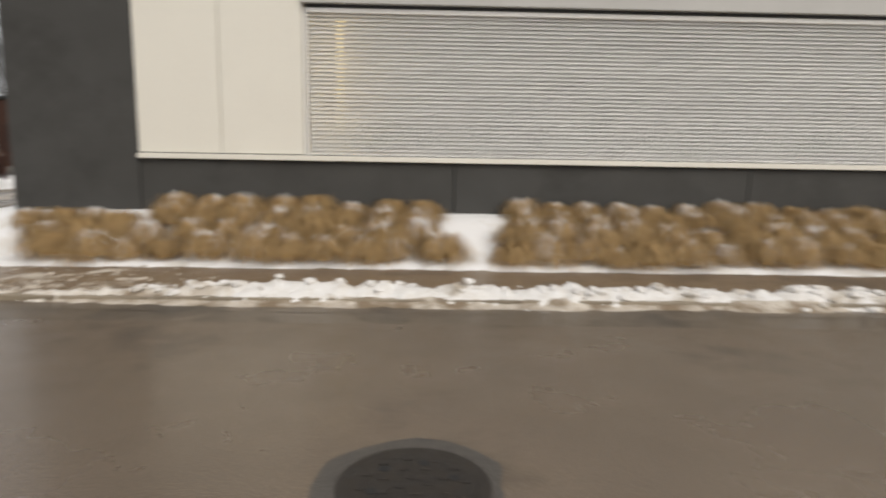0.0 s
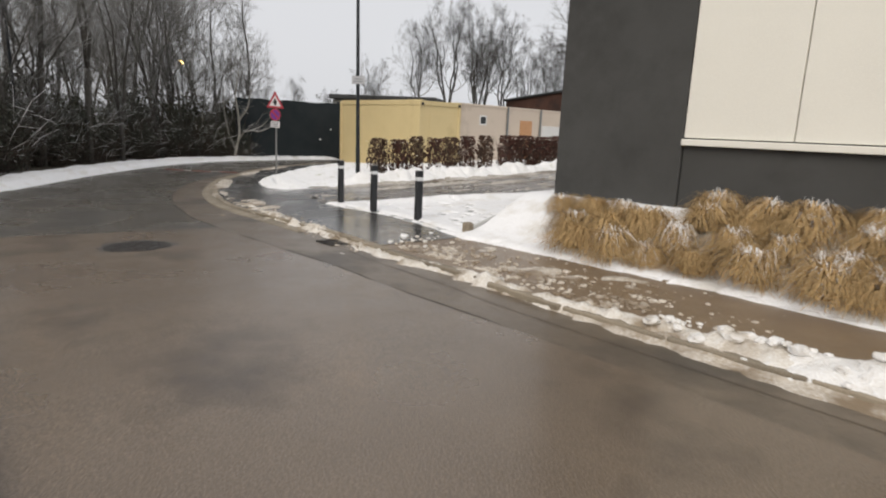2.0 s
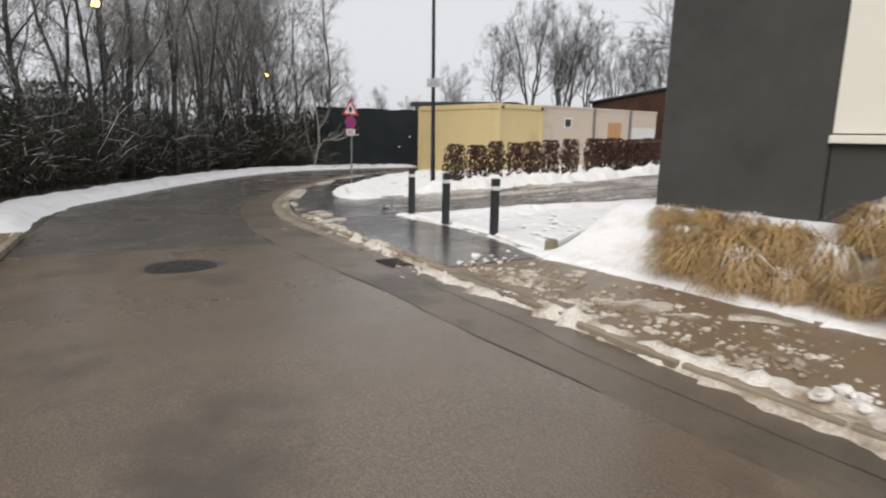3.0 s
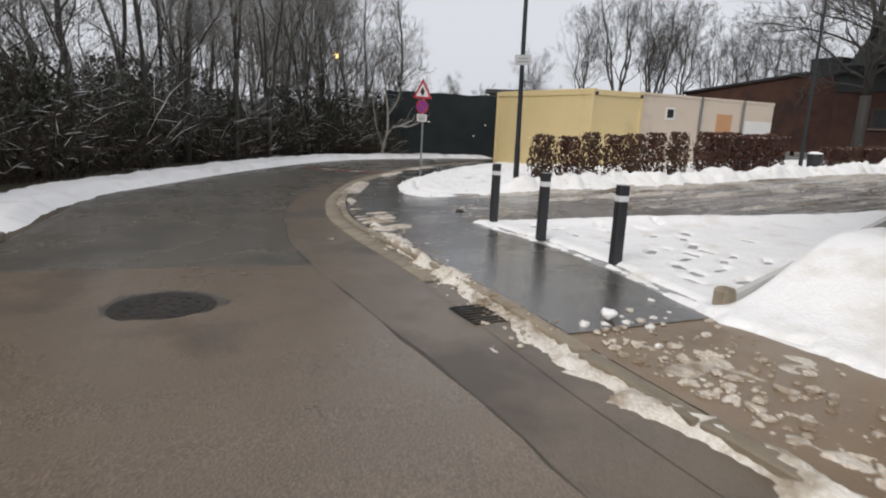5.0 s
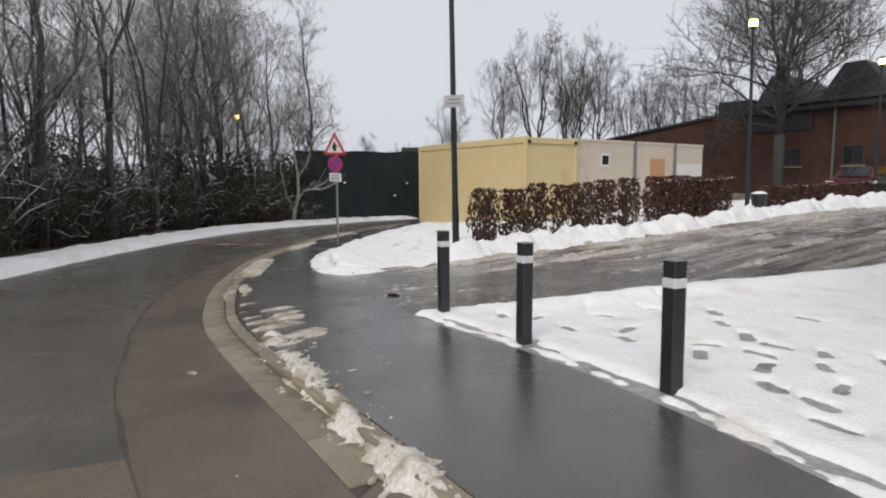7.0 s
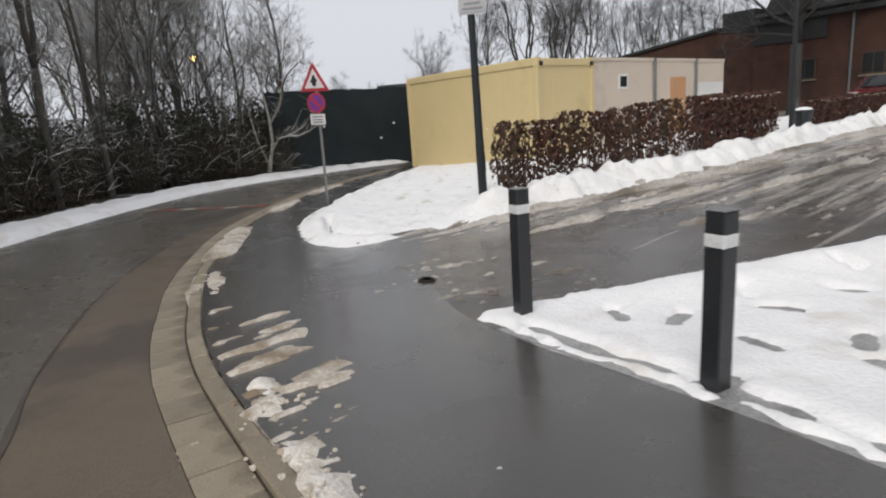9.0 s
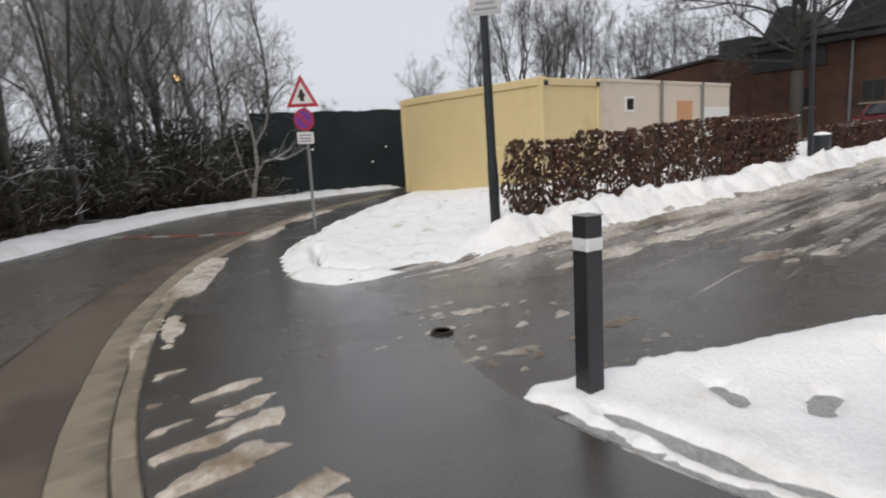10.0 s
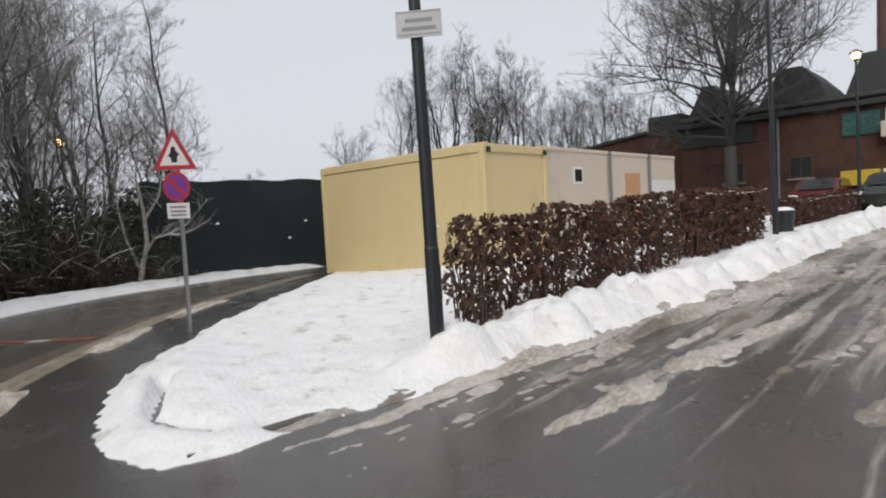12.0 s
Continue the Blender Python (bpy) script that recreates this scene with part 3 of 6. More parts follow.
structure(ribbon("pavement_near", spline([(16, -3.0), (-13, -3.0)]), spline([(16, 1.98), (0, 1.98), (-4.5, 2.02), (-9, 2.16), (-13, 2.55)]), 12, lambda x, y: lie(x, y) + 0.09, M["path_brown"]), "damp brown footway on the near side of the road", "pavement")

# ---- snow ----


def inside_distance(px, py, poly):
    """Distance from points to a closed outline, positive inside."""
    p = np.asarray(poly, float)
    a, b = p, np.roll(p, -1, axis=0)
    x, y = px.ravel(), py.ravel()
    best = np.full(x.shape, 1e9)
    inside = np.zeros(x.shape, bool)
    for (ax, ay), (bx, by) in zip(a, b):
        dx, dy = bx - ax, by - ay
        t = np.clip(((x - ax) * dx + (y - ay) * dy) / (dx * dx + dy * dy + 1e-12), 0, 1)
        best = np.minimum(best, np.hypot(x - ax - t * dx, y - ay - t * dy))
        cross = ((ay > y) != (by > y)) & (x < (bx - ax) * (y - ay) / (by - ay + 1e-12) + ax)
        inside ^= cross
    return (best * np.where(inside, 1, -1)).reshape(px.shape)


def line_distance(px, py, line):
    best = np.full(px.shape, 1e9)
    for (ax, ay), (bx, by) in zip(line[:-1], line[1:]):
        dx, dy = bx - ax, by - ay
        t = np.clip(((px - ax) * dx + (py - ay) * dy) / (dx * dx + dy * dy), 0, 1)
        best = np.minimum(best, np.hypot(px - ax - t * dx, py - ay - t * dy))
    return best


def snow_sheet(name, x0, x1, y0, y1, res, depth, mat, label, base=upper):
    """Snow of depth(x, y) on the base; where the depth is negative it ends."""
    xs, ys = np.meshgrid(np.arange(x0, x1 + res / 2, res), np.arange(y0, y1 + res / 2, res), indexing="ij")
    d = depth(xs, ys)
    z = base(xs, ys) + np.maximum(d, -0.05)
    pos = d > -0.03
    keep = pos[:-1, :-1] | pos[1:, :-1] | pos[1:, 1:] | pos[:-1, 1:]
    ob = part(name, grid_mesh(name, xs, ys, z, mat, keep))
    return tagged(ob, label, "snow", kind="structure")


ISLAND_POLY = np.vstack([spline(ISLAND, 0.5), [(-13.5, 36), (-27, 36), (-30, 30)]])
BANK = spline([(-15.9, 12.5), (-15.8, 13.6), (-15.55, 15.5), (-15.1, 18), (-14.8, 22), (-14.5, 33)], 0.5)


def island_depth(x, y):
    d = inside_distance(x, y, ISLAND_POLY) + 0.11 * fbm(x * 2.2, y * 2.2, 4, 3) + 0.13 * fbm(x * 7.5, y * 7.5, 4, 4)
    edge = step(-0.05, 0.45, d)
    bank = line_distance(x, y, BANK)
    lump = 0.5 + 0.5 * fbm(x * 1.7, y * 1.7, 4, 21)
    high = (0.0 + 0.40 * lump + 0.24 * np.abs(fbm(x * 3.3, y * 3.3, 4, 24)) + 0.16 * fbm(x * 5.5, y * 5.5, 4, 29)) * np.exp(-(bank / 0.52) ** 2)
    corner = 0.10 * np.exp(-(((x + 18.3) / 1.2) ** 2 + ((y - 10.6) / 0.8) ** 2))
    # the bare kerb shows through at the tip of the island
    gap1 = np.exp(-(line_distance(x, y, [(-18.0, 10.66), (-17.2, 10.28), (-16.8, 10.26), (-16.42, 10.42)]) / 0.05) ** 2)
    gap2 = np.exp(-(line_distance(x, y, [(-16.1, 10.74), (-15.95, 11.05)]) / 0.055) ** 2)
    body = 0.070 + 0.06 * fbm(x * 0.9, y * 0.9, 3, 8) + 0.075 * fbm(x * 3.6, y * 3.6, 4, 9) * (0.5 + np.exp(-(bank / 0.9) ** 2)) + 0.05 * np.abs(fbm(x * 6.5, y * 6.5, 3, 25))
    return -0.05 + edge * (0.05 + body + high + corner) - 0.42 * np.maximum(gap1, gap2) * (0.8 + 0.6 * fbm(x * 6, y * 6, 3, 28)) * edge


snow_sheet("snow_island", -28.5, -13.2, 9.2, 34.0, 0.075, island_depth, M["snow_grassy"], "white snow heaped on the island between road and lane")

FIELD_POLY = np.vstack([spline([(-12.55, 8.98), (-10.2, 8.80), (-8.8, 8.55), (-7.3, 8.12), (-5.5, 8.02), (16, 8.02)], 0.5), [(16, 10.6), (-6.0, 10.6), (-6.0, 40)], spline(FIELD_LANE, 0.5)[::-1]])


def bed_top(y):
    return 0.60 * step(8.0, 9.75, y)


_rs = np.random.RandomState(12)
_prints = []
for _k in range(9):
    _prints.append((-11.6 + 0.42 * _k + _rs.uniform(-.1, .1), 9.62 + 0.10 * _k + _rs.uniform(-.14, .14), _rs.normal(2.5, .4)))
for _k in range(12):
    _prints.append((-10.4 + 0.30 * _k + _rs.uniform(-.2, .2), 9.35 + 0.16 * _k + _rs.uniform(-.25, .25), _rs.normal(2.4, .5)))
for _k in range(14):
    _prints.append((-8.1 - 0.16 * _k + _rs.uniform(-.2, .2), 8.95 + 0.19 * _k + _rs.uniform(-.15, .15), _rs.normal(2.6, .3)))
for _k in range(24):
    _prints.append((_rs.uniform(-11.2, -7.5), _rs.uniform(9.0, 11.6), _rs.normal(2.5, .6)))

_kept = []
for _p in _prints:
    if all(math.hypot(_p[0] - q[0], _p[1] - q[1]) > 0.30 for q in _kept):
        _kept.append(_p)
_prints = _kept


def field_depth(x, y):
    d = inside_distance(x, y, FIELD_POLY) + 0.05 * fbm(x * 2.6, y * 2.6, 4, 33) + 0.10 * fbm(x * 7, y * 7, 5, 34)
    edge = step(-0.04, 0.09, d)
    west = step(-7.35, -7.12, x)
    bank = bed_top(y) * west + 0.10 * step(-9.0, -7.2, x) * step(9, 12, y) * (1 - west)
    body = 0.024 + 0.022 * np.exp(-(d / 0.35) ** 2) + 0.008 * fbm(x * 0.8, y * 0.8, 3, 18) + 0.012 * fbm(x * 5, y * 5, 3, 19) + 0.02 * np.abs(fbm(x * 9, y * 9, 3, 35)) * np.exp(-(d / 0.3) ** 2)
    lane_bank = line_distance(x, y, spline(FIELD_LANE, 1.0))
    body = body + (0.05 + 0.10 * (0.5 + 0.5 * fbm(x * 2, y * 2, 3, 23))) * np.exp(-((lane_bank - 0.35) / 0.3) ** 2) * step(9.6, 11, y)
    line = np.interp(x, [-12.4, -10.2, -8.8, -7.15], [8.97, 8.76, 8.5, 8.05])
    body = body * (1 - 0.3 * step(0.22, 0.16, y - line) * step(-7.2, -7.5, x)) + 0.04 * fbm(x * 4, y * 4, 3, 45) * step(0.22, 0.12, y - line) * step(-7.2, -7.5, x)
    dent = np.zeros_like(x)
    for px, py, a in _prints:
        u, v = (x - px) * math.cos(a) + (y - py) * math.sin(a), -(x - px) * math.sin(a) + (y - py) * math.cos(a)
        dent = np.maximum(dent, np.exp(-(((u + 0.05 * fbm(x * 11, y * 11, 2, 27)) / 0.15) ** 4 + ((v + 0.04 * fbm(x * 12, y * 12, 2, 26)) / 0.062) ** 4)) * (0.88 + 0.8 * fbm(x * 8 + px, y * 8, 3, 20)))
    # a line along the edging, swept clean
    edging = np.exp(-((y - line - 0.19 + 0.03 * fbm(x * 1.5, x * 0, 2, 44)) / 0.06) ** 2) * step(-12.2, -11.9, x) * step(-7.3, -7.6, x)
    groove = np.exp(-((x + 7.30) / 0.045) ** 2) * step(8.2, 8.35, y) * step(10.9, 10.4, y)
    return -0.05 + edge * (0.05 + body + bank) - 0.085 * dent * edge * (1 - west) - 0.10 * (0.65 + 1.0 * fbm(x * 3.2, y * 3.2, 4, 40)) * edging - 0.10 * groove * edge


snow_sheet("snow_field", -13.0, -5.9, 7.8, 14.6, 0.035, field_depth, M["snow"], "trodden white snow with grey footprints beside the bollards")
snow_sheet("snow_bed", -5.9, 15.0, 7.8, 10.0, 0.09, field_depth, M["snow"], "thin snow on the sloping planting bed")
snow_sheet("snow_lane_side", -10.4, -5.9, 14.6, 36.0, 0.15, field_depth, M["snow"], "snowbank between lane and building")

RIDGE = spline(KERB_LINE[:11], 0.4)


def kerb_step(x, y):
    """The road up to the kerb's face, the footway behind it."""
    ky = np.interp(x, kerb_back[::-1, 0], kerb_back[::-1, 1])
    return lie(x, y) + lift(x) * step(-0.16, -0.08, y - ky)


def ridge_depth(x, y):
    d = line_distance(x, y, RIDGE + np.stack([RIDGE[:, 0] * 0, np.interp(RIDGE[:, 0], [-12.5, -11, -9.5, -7, -4, -2.5], [0.14, 0.0, -0.12, -0.2, 0.0, 0.14])], 1))
    lump = 0.5 + 0.5 * fbm(x * 2.6, y * 2.6, 4, 51)
    west = step(-1.6, -3.8, x)
    size = (0.30 + 0.12 * fbm(x * 0.8, y * 0.8, 2, 57)) * (1 - 0.4 * west)
    top = (0.04 + 0.18 * lump) * (1 - 0.42 * west)
    crumb = np.abs(fbm(x * 7, y * 7, 4, 54))
    return top * np.exp(-(d / size) ** 2 * 1.6) - 0.036 - 0.05 * west * fbm(x * 5, y * 5, 3, 53) + 0.085 * crumb - 0.02


snow_sheet("snow_ridge", -3.3, 14.5, 6.0, 7.6, 0.035, lambda x, y: ridge_depth(x, y) - 0.10 * step(-2.1 + 0.9 * fbm(x * 2.5, y * 2.5, 2, 155), -3.0, x), M["snow_ploughed"], "lumpy ploughed snow ridge along the kerb", kerb_step)
snow_sheet("slush_ridge", -12.6, -1.4, 6.1, 7.9, 0.045, lambda x, y: ridge_depth(x, y) - 0.012 - 0.10 * step(-2.2, -1.5, x), M["slush_pale"], "dirty brown slush ridge along the kerb", kerb_step)


def gutter_slush_depth(x, y):
    """Grey slush thrown against the kerb on the road side."""
    ky = np.interp(x, kerb_back[::-1, 0], kerb_back[::-1, 1])
    d = np.abs(y - ky + 0.12)
    return (0.050 - 0.045 * step(-2.5, -4.5, x) + 0.05 * fbm(x * 2, y * 2, 4, 58)) * np.exp(-(d / (0.20 + 0.08 * fbm(x * 0.7, x * 0.1, 2, 59))) ** 2) - 0.034 + 0.012 * fbm(x * 10, y * 10, 2, 60)


snow_sheet("slush_kerbside", -12.2, 14.5, 5.8, 7.4, 0.05, gutter_slush_depth, M["slush"], "brown-grey slush lying in the gutter", kerb_step)


def slush_depth(x, y):
    """Broken slush trodden over the footway at the end of the planting bed."""
    m = step(-2.6, -4.2, x) * step(-7.35, -6.9, x) * step(6.5, 6.8, y) * step(8.15, 7.8, y)
    return -0.06 + m * (0.052 + 0.06 * fbm(x * 2.6, y * 2.6, 5, 61)) + 0.012 * fbm(x * 12, y * 12, 2, 62) * m


snow_sheet("slush_footway", -7.4, -2.4, 6.5, 8.2, 0.045, slush_depth, M["slush"], "trampled beige slush lying on the footway")


def bed_front_depth(x, y):
    d = np.abs(y - 8.06 - 0.05 * fbm(x * 1.2, x * 0.3, 2, 70))
    return (0.05 + 0.05 * fbm(x * 3, y * 3, 3, 71)) * np.exp(-(d / 0.10) ** 2) - 0.035


snow_sheet("snow_bed_edge", -7.0, 14.5, 7.8, 8.35, 0.05, bed_front_depth, M["snow"], "thin snow line along the bed edging")


def gutter_patch_depth(x, y):
    """Patches of slush left along the dropped kerb and swept over the footway in streaks."""
    d = line_distance(x, y, spline(KERB_LINE[8:16], 0.5))
    along = fbm(x * 0.9, y * 0.9, 3, 80)
    near = np.exp(-((d - 0.10) / 0.15) ** 2) * step(-14.6, -15.6, x) * (0.5 + 0.9 * step(-0.25, 0.2, along))
    u, v = (-x * 0.22 + y * 0.975), (x * 0.975 + y * 0.22)
    behind = y - np.interp(x, kerb_back[::-1, 0], kerb_back[::-1, 1])
    streak = step(-0.02, 0.06, behind) * step(0.42, 0.66, 0.5 + 0.9 * fbm(u * 1.1, v * 6.0, 4, 84)) * step(0.95, 0.45, d + 0.25 * fbm(x * 2, y * 2, 2, 86)) * step(-15.2, -14.4, x) * step(-11.2, -11.7, x)
    return -0.045 + 0.068 * near * step(-0.5, 0.1, y - np.interp(x, kerb_back[::-1, 0], kerb_back[::-1, 1]) + 0.2) + 0.07 * streak + 0.012 * fbm(x * 9, y * 9, 2, 85)


def gutter_base(x, y):
    return lie(x, y) + 0.02


snow_sheet("slush_gutter", -24.0, -11.4, 6.9, 14.2, 0.055, gutter_patch_depth, M["slush"], "pale slush patches along the dropped kerb", kerb_step)


def apron_depth(x, y):
    """Wheel-drawn streaks of snow across the mouth of the lane."""
    u, v = (x * 0.28 + y * 0.96), (x * 0.96 - y * 0.28)
    m = step(-15.0, -14.2, x) * step(-11.9, -12.4, x) * step(8.7, 9.2, y) * step(11.0, 10.4, y)
    s = step(0.66, 0.84, 0.5 + 0.9 * fbm(u * 1.1, v * 18.0, 4, 91))
    return -0.034 + 0.06 * s * m * step(-0.30, 0.2, fbm(x * 5, y * 5, 3, 93)) + 0.012 * fbm(x * 12, y * 12, 2, 92)


snow_sheet("slush_apron", -15.0, -11.6, 8.6, 11.0, 0.05, apron_depth, M["slush_grey"], "thin snow streaks across the lane mouth", lambda x, y: upper(x, y) + 0.008)


def lane_edge_depth(x, y):
    """Churned slush pressed into ruts and ridges that follow the lane's snowbank and break up away from it."""
    d = -inside_distance(x, y, ISLAND_POLY)
    c = d + 0.16 * fbm(x * 0.9, y * 0.9, 3, 128) + 0.10 * step(13.5, 9.5, y) * (y - 11) * step(0.3, 1.6, d)
    rut = 0.5 + 0.85 * fbm(y * 0.40 + 3, c * 6.5, 4, 121) + 0.34 * fbm(x * 4.2, y * 2.0, 5, 126) + 0.22 * fbm(x * 14, y * 9, 3, 127)
    cover = np.interp(d, [-0.4, 0.0, 0.45, 0.9, 1.3, 2.4, 4.2], [0.34, 0.26, 0.13, 0.04, -0.06, -0.12, -0.24])
    mouth = step(9.9, 10.9, y) * step(-16.6, -16.0, x) * (0.5 + 0.5 * step(10.5, 13.0, y))
    wide = step(0.0, 1.0, step(1.6, 0.6, d) + step(11.0, 14.0, y))
    crumb = 0.025 * np.abs(fbm(x * 9, y * 9, 4, 129)) + 0.010 * fbm(x * 18, y * 15, 2, 125)
    return -0.036 + mouth * wide * (0.10 * step(0.38, 1.0, rut + cover) + 1.5 * crumb)


snow_sheet("slush_lane", -16.4, -9.5, 9.6, 27.0, 0.045, lane_edge_depth, M["slush_grey"], "churned grey slush in ridges along the lane", lambda x, y: upper(x, y) + 0.006)

VERGE_LEFT = spline(VERGE[4:], 0.5)


def verge_depth(x, y):
    side = offset(VERGE_LEFT, 0.95)
    d = line_distance(x, y, side)
    ragged = 0.22 * fbm(x * 1.1, y * 1.1, 3, 101)
    return -0.05 + (0.19 + 0.05 * fbm(x * 3, y * 3, 3, 102)) * step(0.88, 0.42, d + ragged) * step(-13.0, -15.0, x)


snow_sheet("snow_verge", -32.5, -13, 0.6, 21.5, 0.10, verge_depth, M["snow"], "white snow strip on the verge before the woods", lie)


def near_snow_depth(x, y):
    return -0.05 + 0.13 * step(0.35, 0.7, 0.5 + 0.6 * fbm(x * 0.9, y * 0.9, 3, 111)) * step(-3.2, -0.5, -np.abs(y - 1.2)) * step(-0.4, 0.6, 1.9 - y + 0.15 * fbm(x * 3, y * 3, 3, 113)) + 0.02 * fbm(x * 5, y * 5, 3, 112)


snow_sheet("snow_near", -13, 14, -2, 2.3, 0.09, near_snow_depth, M["snow"], "patches of snow left on the near footway", lambda x, y: lie(x, y) + 0.09)


def lump_shape(rs, r):
    """An uneven lump of snow."""
    bm = bmesh.new()
    bmesh.ops.create_icosphere(bm, subdivisions=2, radius=r)
    k = rs.uniform(0, 50)
    for v in bm.verts:
        n = noise.noise(v.co / r * 1.3 + Vector((k, k, k)))
        v.co *= 1 + 0.45 * n + 0.32 * noise.noise(v.co / r * 3.1 + Vector((k, 0, k)))
        v.co.z *= 0.7
    for f in bm.faces:
        f.smooth = True
    return bm


def snow_clods():
    rs = np.random.RandomState(31)
    shapes = []
    for k in range(6):
        bm = lump_shape(rs, 1.0)
        me = bpy.data.meshes.new("clod_shape")
        bm.to_mesh(me)
        bm.free()
        shapes.append((np.array([v.co[:] for v in me.vertices]), [tuple(p.vertices) for p in me.polygons]))
        bpy.data.meshes.remove(me)
    for name, mat, lab, spots in (
        ("snow_clods", M["snow_ploughed"], "loose white clods of ploughed snow along the kerb",
         [(rs.uniform(-3.2, 13), 6.62 + rs.normal(0, 0.15), 0.018 + 0.06 * rs.rand() ** 2) for _ in range(420)] + [(-7.4 + rs.normal(0, .25), 7.35 + rs.normal(0, 0.22), rs.uniform(0.012, 0.04)) for _ in range(13)]),
        ("slush_clods", M["slush"], "crumbled dirty slush on footway and gutter",
         [(rs.uniform(-12.5, -2.5), 0, 0.006 + 0.020 * rs.rand() ** 2) for _ in range(520)] + [(rs.uniform(-7.3, -3.4), 0, 0.008 + 0.032 * rs.rand() ** 2) for _ in range(400)])):
        verts, faces = [], []
        for x, y, r in spots:
            if name == "slush_clods":
                y = float(np.interp(x, kerb_back[::-1, 0], kerb_back[::-1, 1]))
                y += rs.normal(np.interp(x, [-12.5, -11, -9.5, -7.3], [0.14, 0.0, -0.12, -0.2]), 0.12) if x < -7.3 else 0.1 + abs(rs.normal(0, 0.55))
            v, f = shapes[rs.randint(6)]
            a = rs.uniform(0, 6.28)
            c, s = math.cos(a), math.sin(a)
            st = rs.uniform(0.6, 1.4)
            o = len(verts)
            z = float(kerb_step(x, y)) + r * 0.25 + max(0.0, float(ridge_depth(np.array(x), np.array(y))) if abs(y - 6.6) < 0.5 else 0)
            verts += [(x + r * (c * p[0] * st - s * p[1]), y + r * (s * p[0] * st + c * p[1]), z + r * p[2] * 0.85) for p in v]
            faces += [tuple(i + o for i in g) for g in f]
        ob = part(name, mesh_of(name, verts, faces, mat, False))
        tagged(ob, lab, "snow", kind="stuff")


snow_clods()
_ball = thing("snowball", (-7.42, 7.22, float(upper(-7.4, 7.2)) + 0.05), "rounded white lump of snow on the black footway", "snow lump")
part("lump", lump_shape(np.random.RandomState(3), 0.062), M["snow"], _ball)

# ---- the office building with its planting bed ----
WALL_Y = 9.69


def office_building():
    b = thing("office_building", (0, 0, 0), "grey rendered office building with white panels and closed blinds", "building")
    box("wall", (-6.71, WALL_Y, -0.2), (-4.70, 22.0, 6.8), M["render_dark"], b, "dark grey rendered corner block", 0.012)
    box("plinth", (-4.69, WALL_Y + 0.04, -0.2), (0.345, WALL_Y + 0.4, 1.49), M["render_dark"], b, "dark grey rendered base", 0.006)
    box("plinth", (0.36, WALL_Y + 0.04, -0.2), (5.20, WALL_Y + 0.4, 1.49), M["render_dark"], b, "", 0.006)
    box("plinth", (5.215, WALL_Y + 0.04, -0.2), (15.0, WALL_Y + 0.4, 1.49), M["render_dark"], b, "", 0.006)
    box("wall", (-4.69, WALL_Y + 0.42, -0.2), (-1.98, 22.0, 6.8), M["render_dark"], b)
    box("wall", (-1.97, 12.2, -0.2), (15.0, 22.0, 6.8), M["render_dark"], b)
    box("wall", (-1.97, WALL_Y + 0.30, 4.03), (15.0, 12.19, 6.8), M["panel_white"], b)
    box("wall", (14.8, WALL_Y + 0.42, -0.2), (15.0, 12.19, 4.02), M["render_dark"], b)
    box("floor_slab", (-1.97, WALL_Y + 0.42, 0.9), (14.79, 12.19, 1.1), M["warm_room"], b)
    box("ledge", (-4.69, WALL_Y - 0.055, 1.50), (15.0, WALL_Y + 0.25, 1.585), M["panel_white"], b, "white window ledge", 0.008)
    for x0, x1 in ((-4.685, -3.375), (-3.36, -2.06)):
        box("wall_panel", (x0, WALL_Y + 0.005, 1.60), (x1, WALL_Y + 0.36, 6.75), M["panel_white"], b, "cream white facade panel", 0.006)
    box("canopy", (-2.05, WALL_Y - 0.09, 3.90), (15.0, WALL_Y + 0.29, 4.25), M["soffit"], b, "grey fascia over the windows", 0.01)
    box("canopy_trim", (-2.03, WALL_Y - 0.02, 3.862), (15.0, WALL_Y + 0.10, 3.897), M["black"], b)
    box("roof", (-6.76, WALL_Y - 0.05, 6.81), (15.05, 22.05, 6.95), M["soffit"], b)
    # one long external blind
    slat_bm = bmesh.new()
    n = 5
    rows = []
    for i in range(n + 1):
        t = i / n
        y = -0.021 + 0.042 * t
        z = 0.033 - 0.066 * t + 0.004 * math.sin(math.pi * t)
        rows.append((y, z))
    bays = ((-2.02, 14.76),)
    w = bays[0][1] - bays[0][0] - 0.08
    top = [[slat_bm.verts.new((sx * w / 2, -y, z + dz)) for y, z in rows] for sx, dz in ((-1, 0.0), (1, 0.0))]
    for i in range(n):
        slat_bm.faces.new((top[0][i], top[1][i], top[1][i + 1], top[0][i + 1]))
    bmesh.ops.solidify(slat_bm, geom=slat_bm.faces[:], thickness=0.002)
    slat_me = bpy.data.meshes.new("slat")
    slat_bm.to_mesh(slat_me)
    slat_bm.free()
    slat_me.materials.append(M["slat"])
    for x0, x1 in bays:
        bl = box("blind", (x0 + 0.04, WALL_Y + 0.02, 3.78), (x1 - 0.04, WALL_Y + 0.13, 3.86), M["slat"], b, "closed light grey venetian blind")
        for k in range(34):
            part("slat", slat_me, None, bl, "", pose((x0 + x1) / 2, WALL_Y + 0.075, 1.632 + 0.0645 * k))
        for x in (x0, x1):
            box("guide_rail", (x - 0.022, WALL_Y + 0.02, 1.59), (x + 0.022, WALL_Y + 0.14, 3.86), M["slat"], b, "white guide rail", 0.004)
        win = box("window", (x0, WALL_Y + 0.22, 1.59), (x1, WALL_Y + 0.235, 3.86), M["glass_pane"], b, "window pane behind the blind", 0)
        win.visible_shadow = False
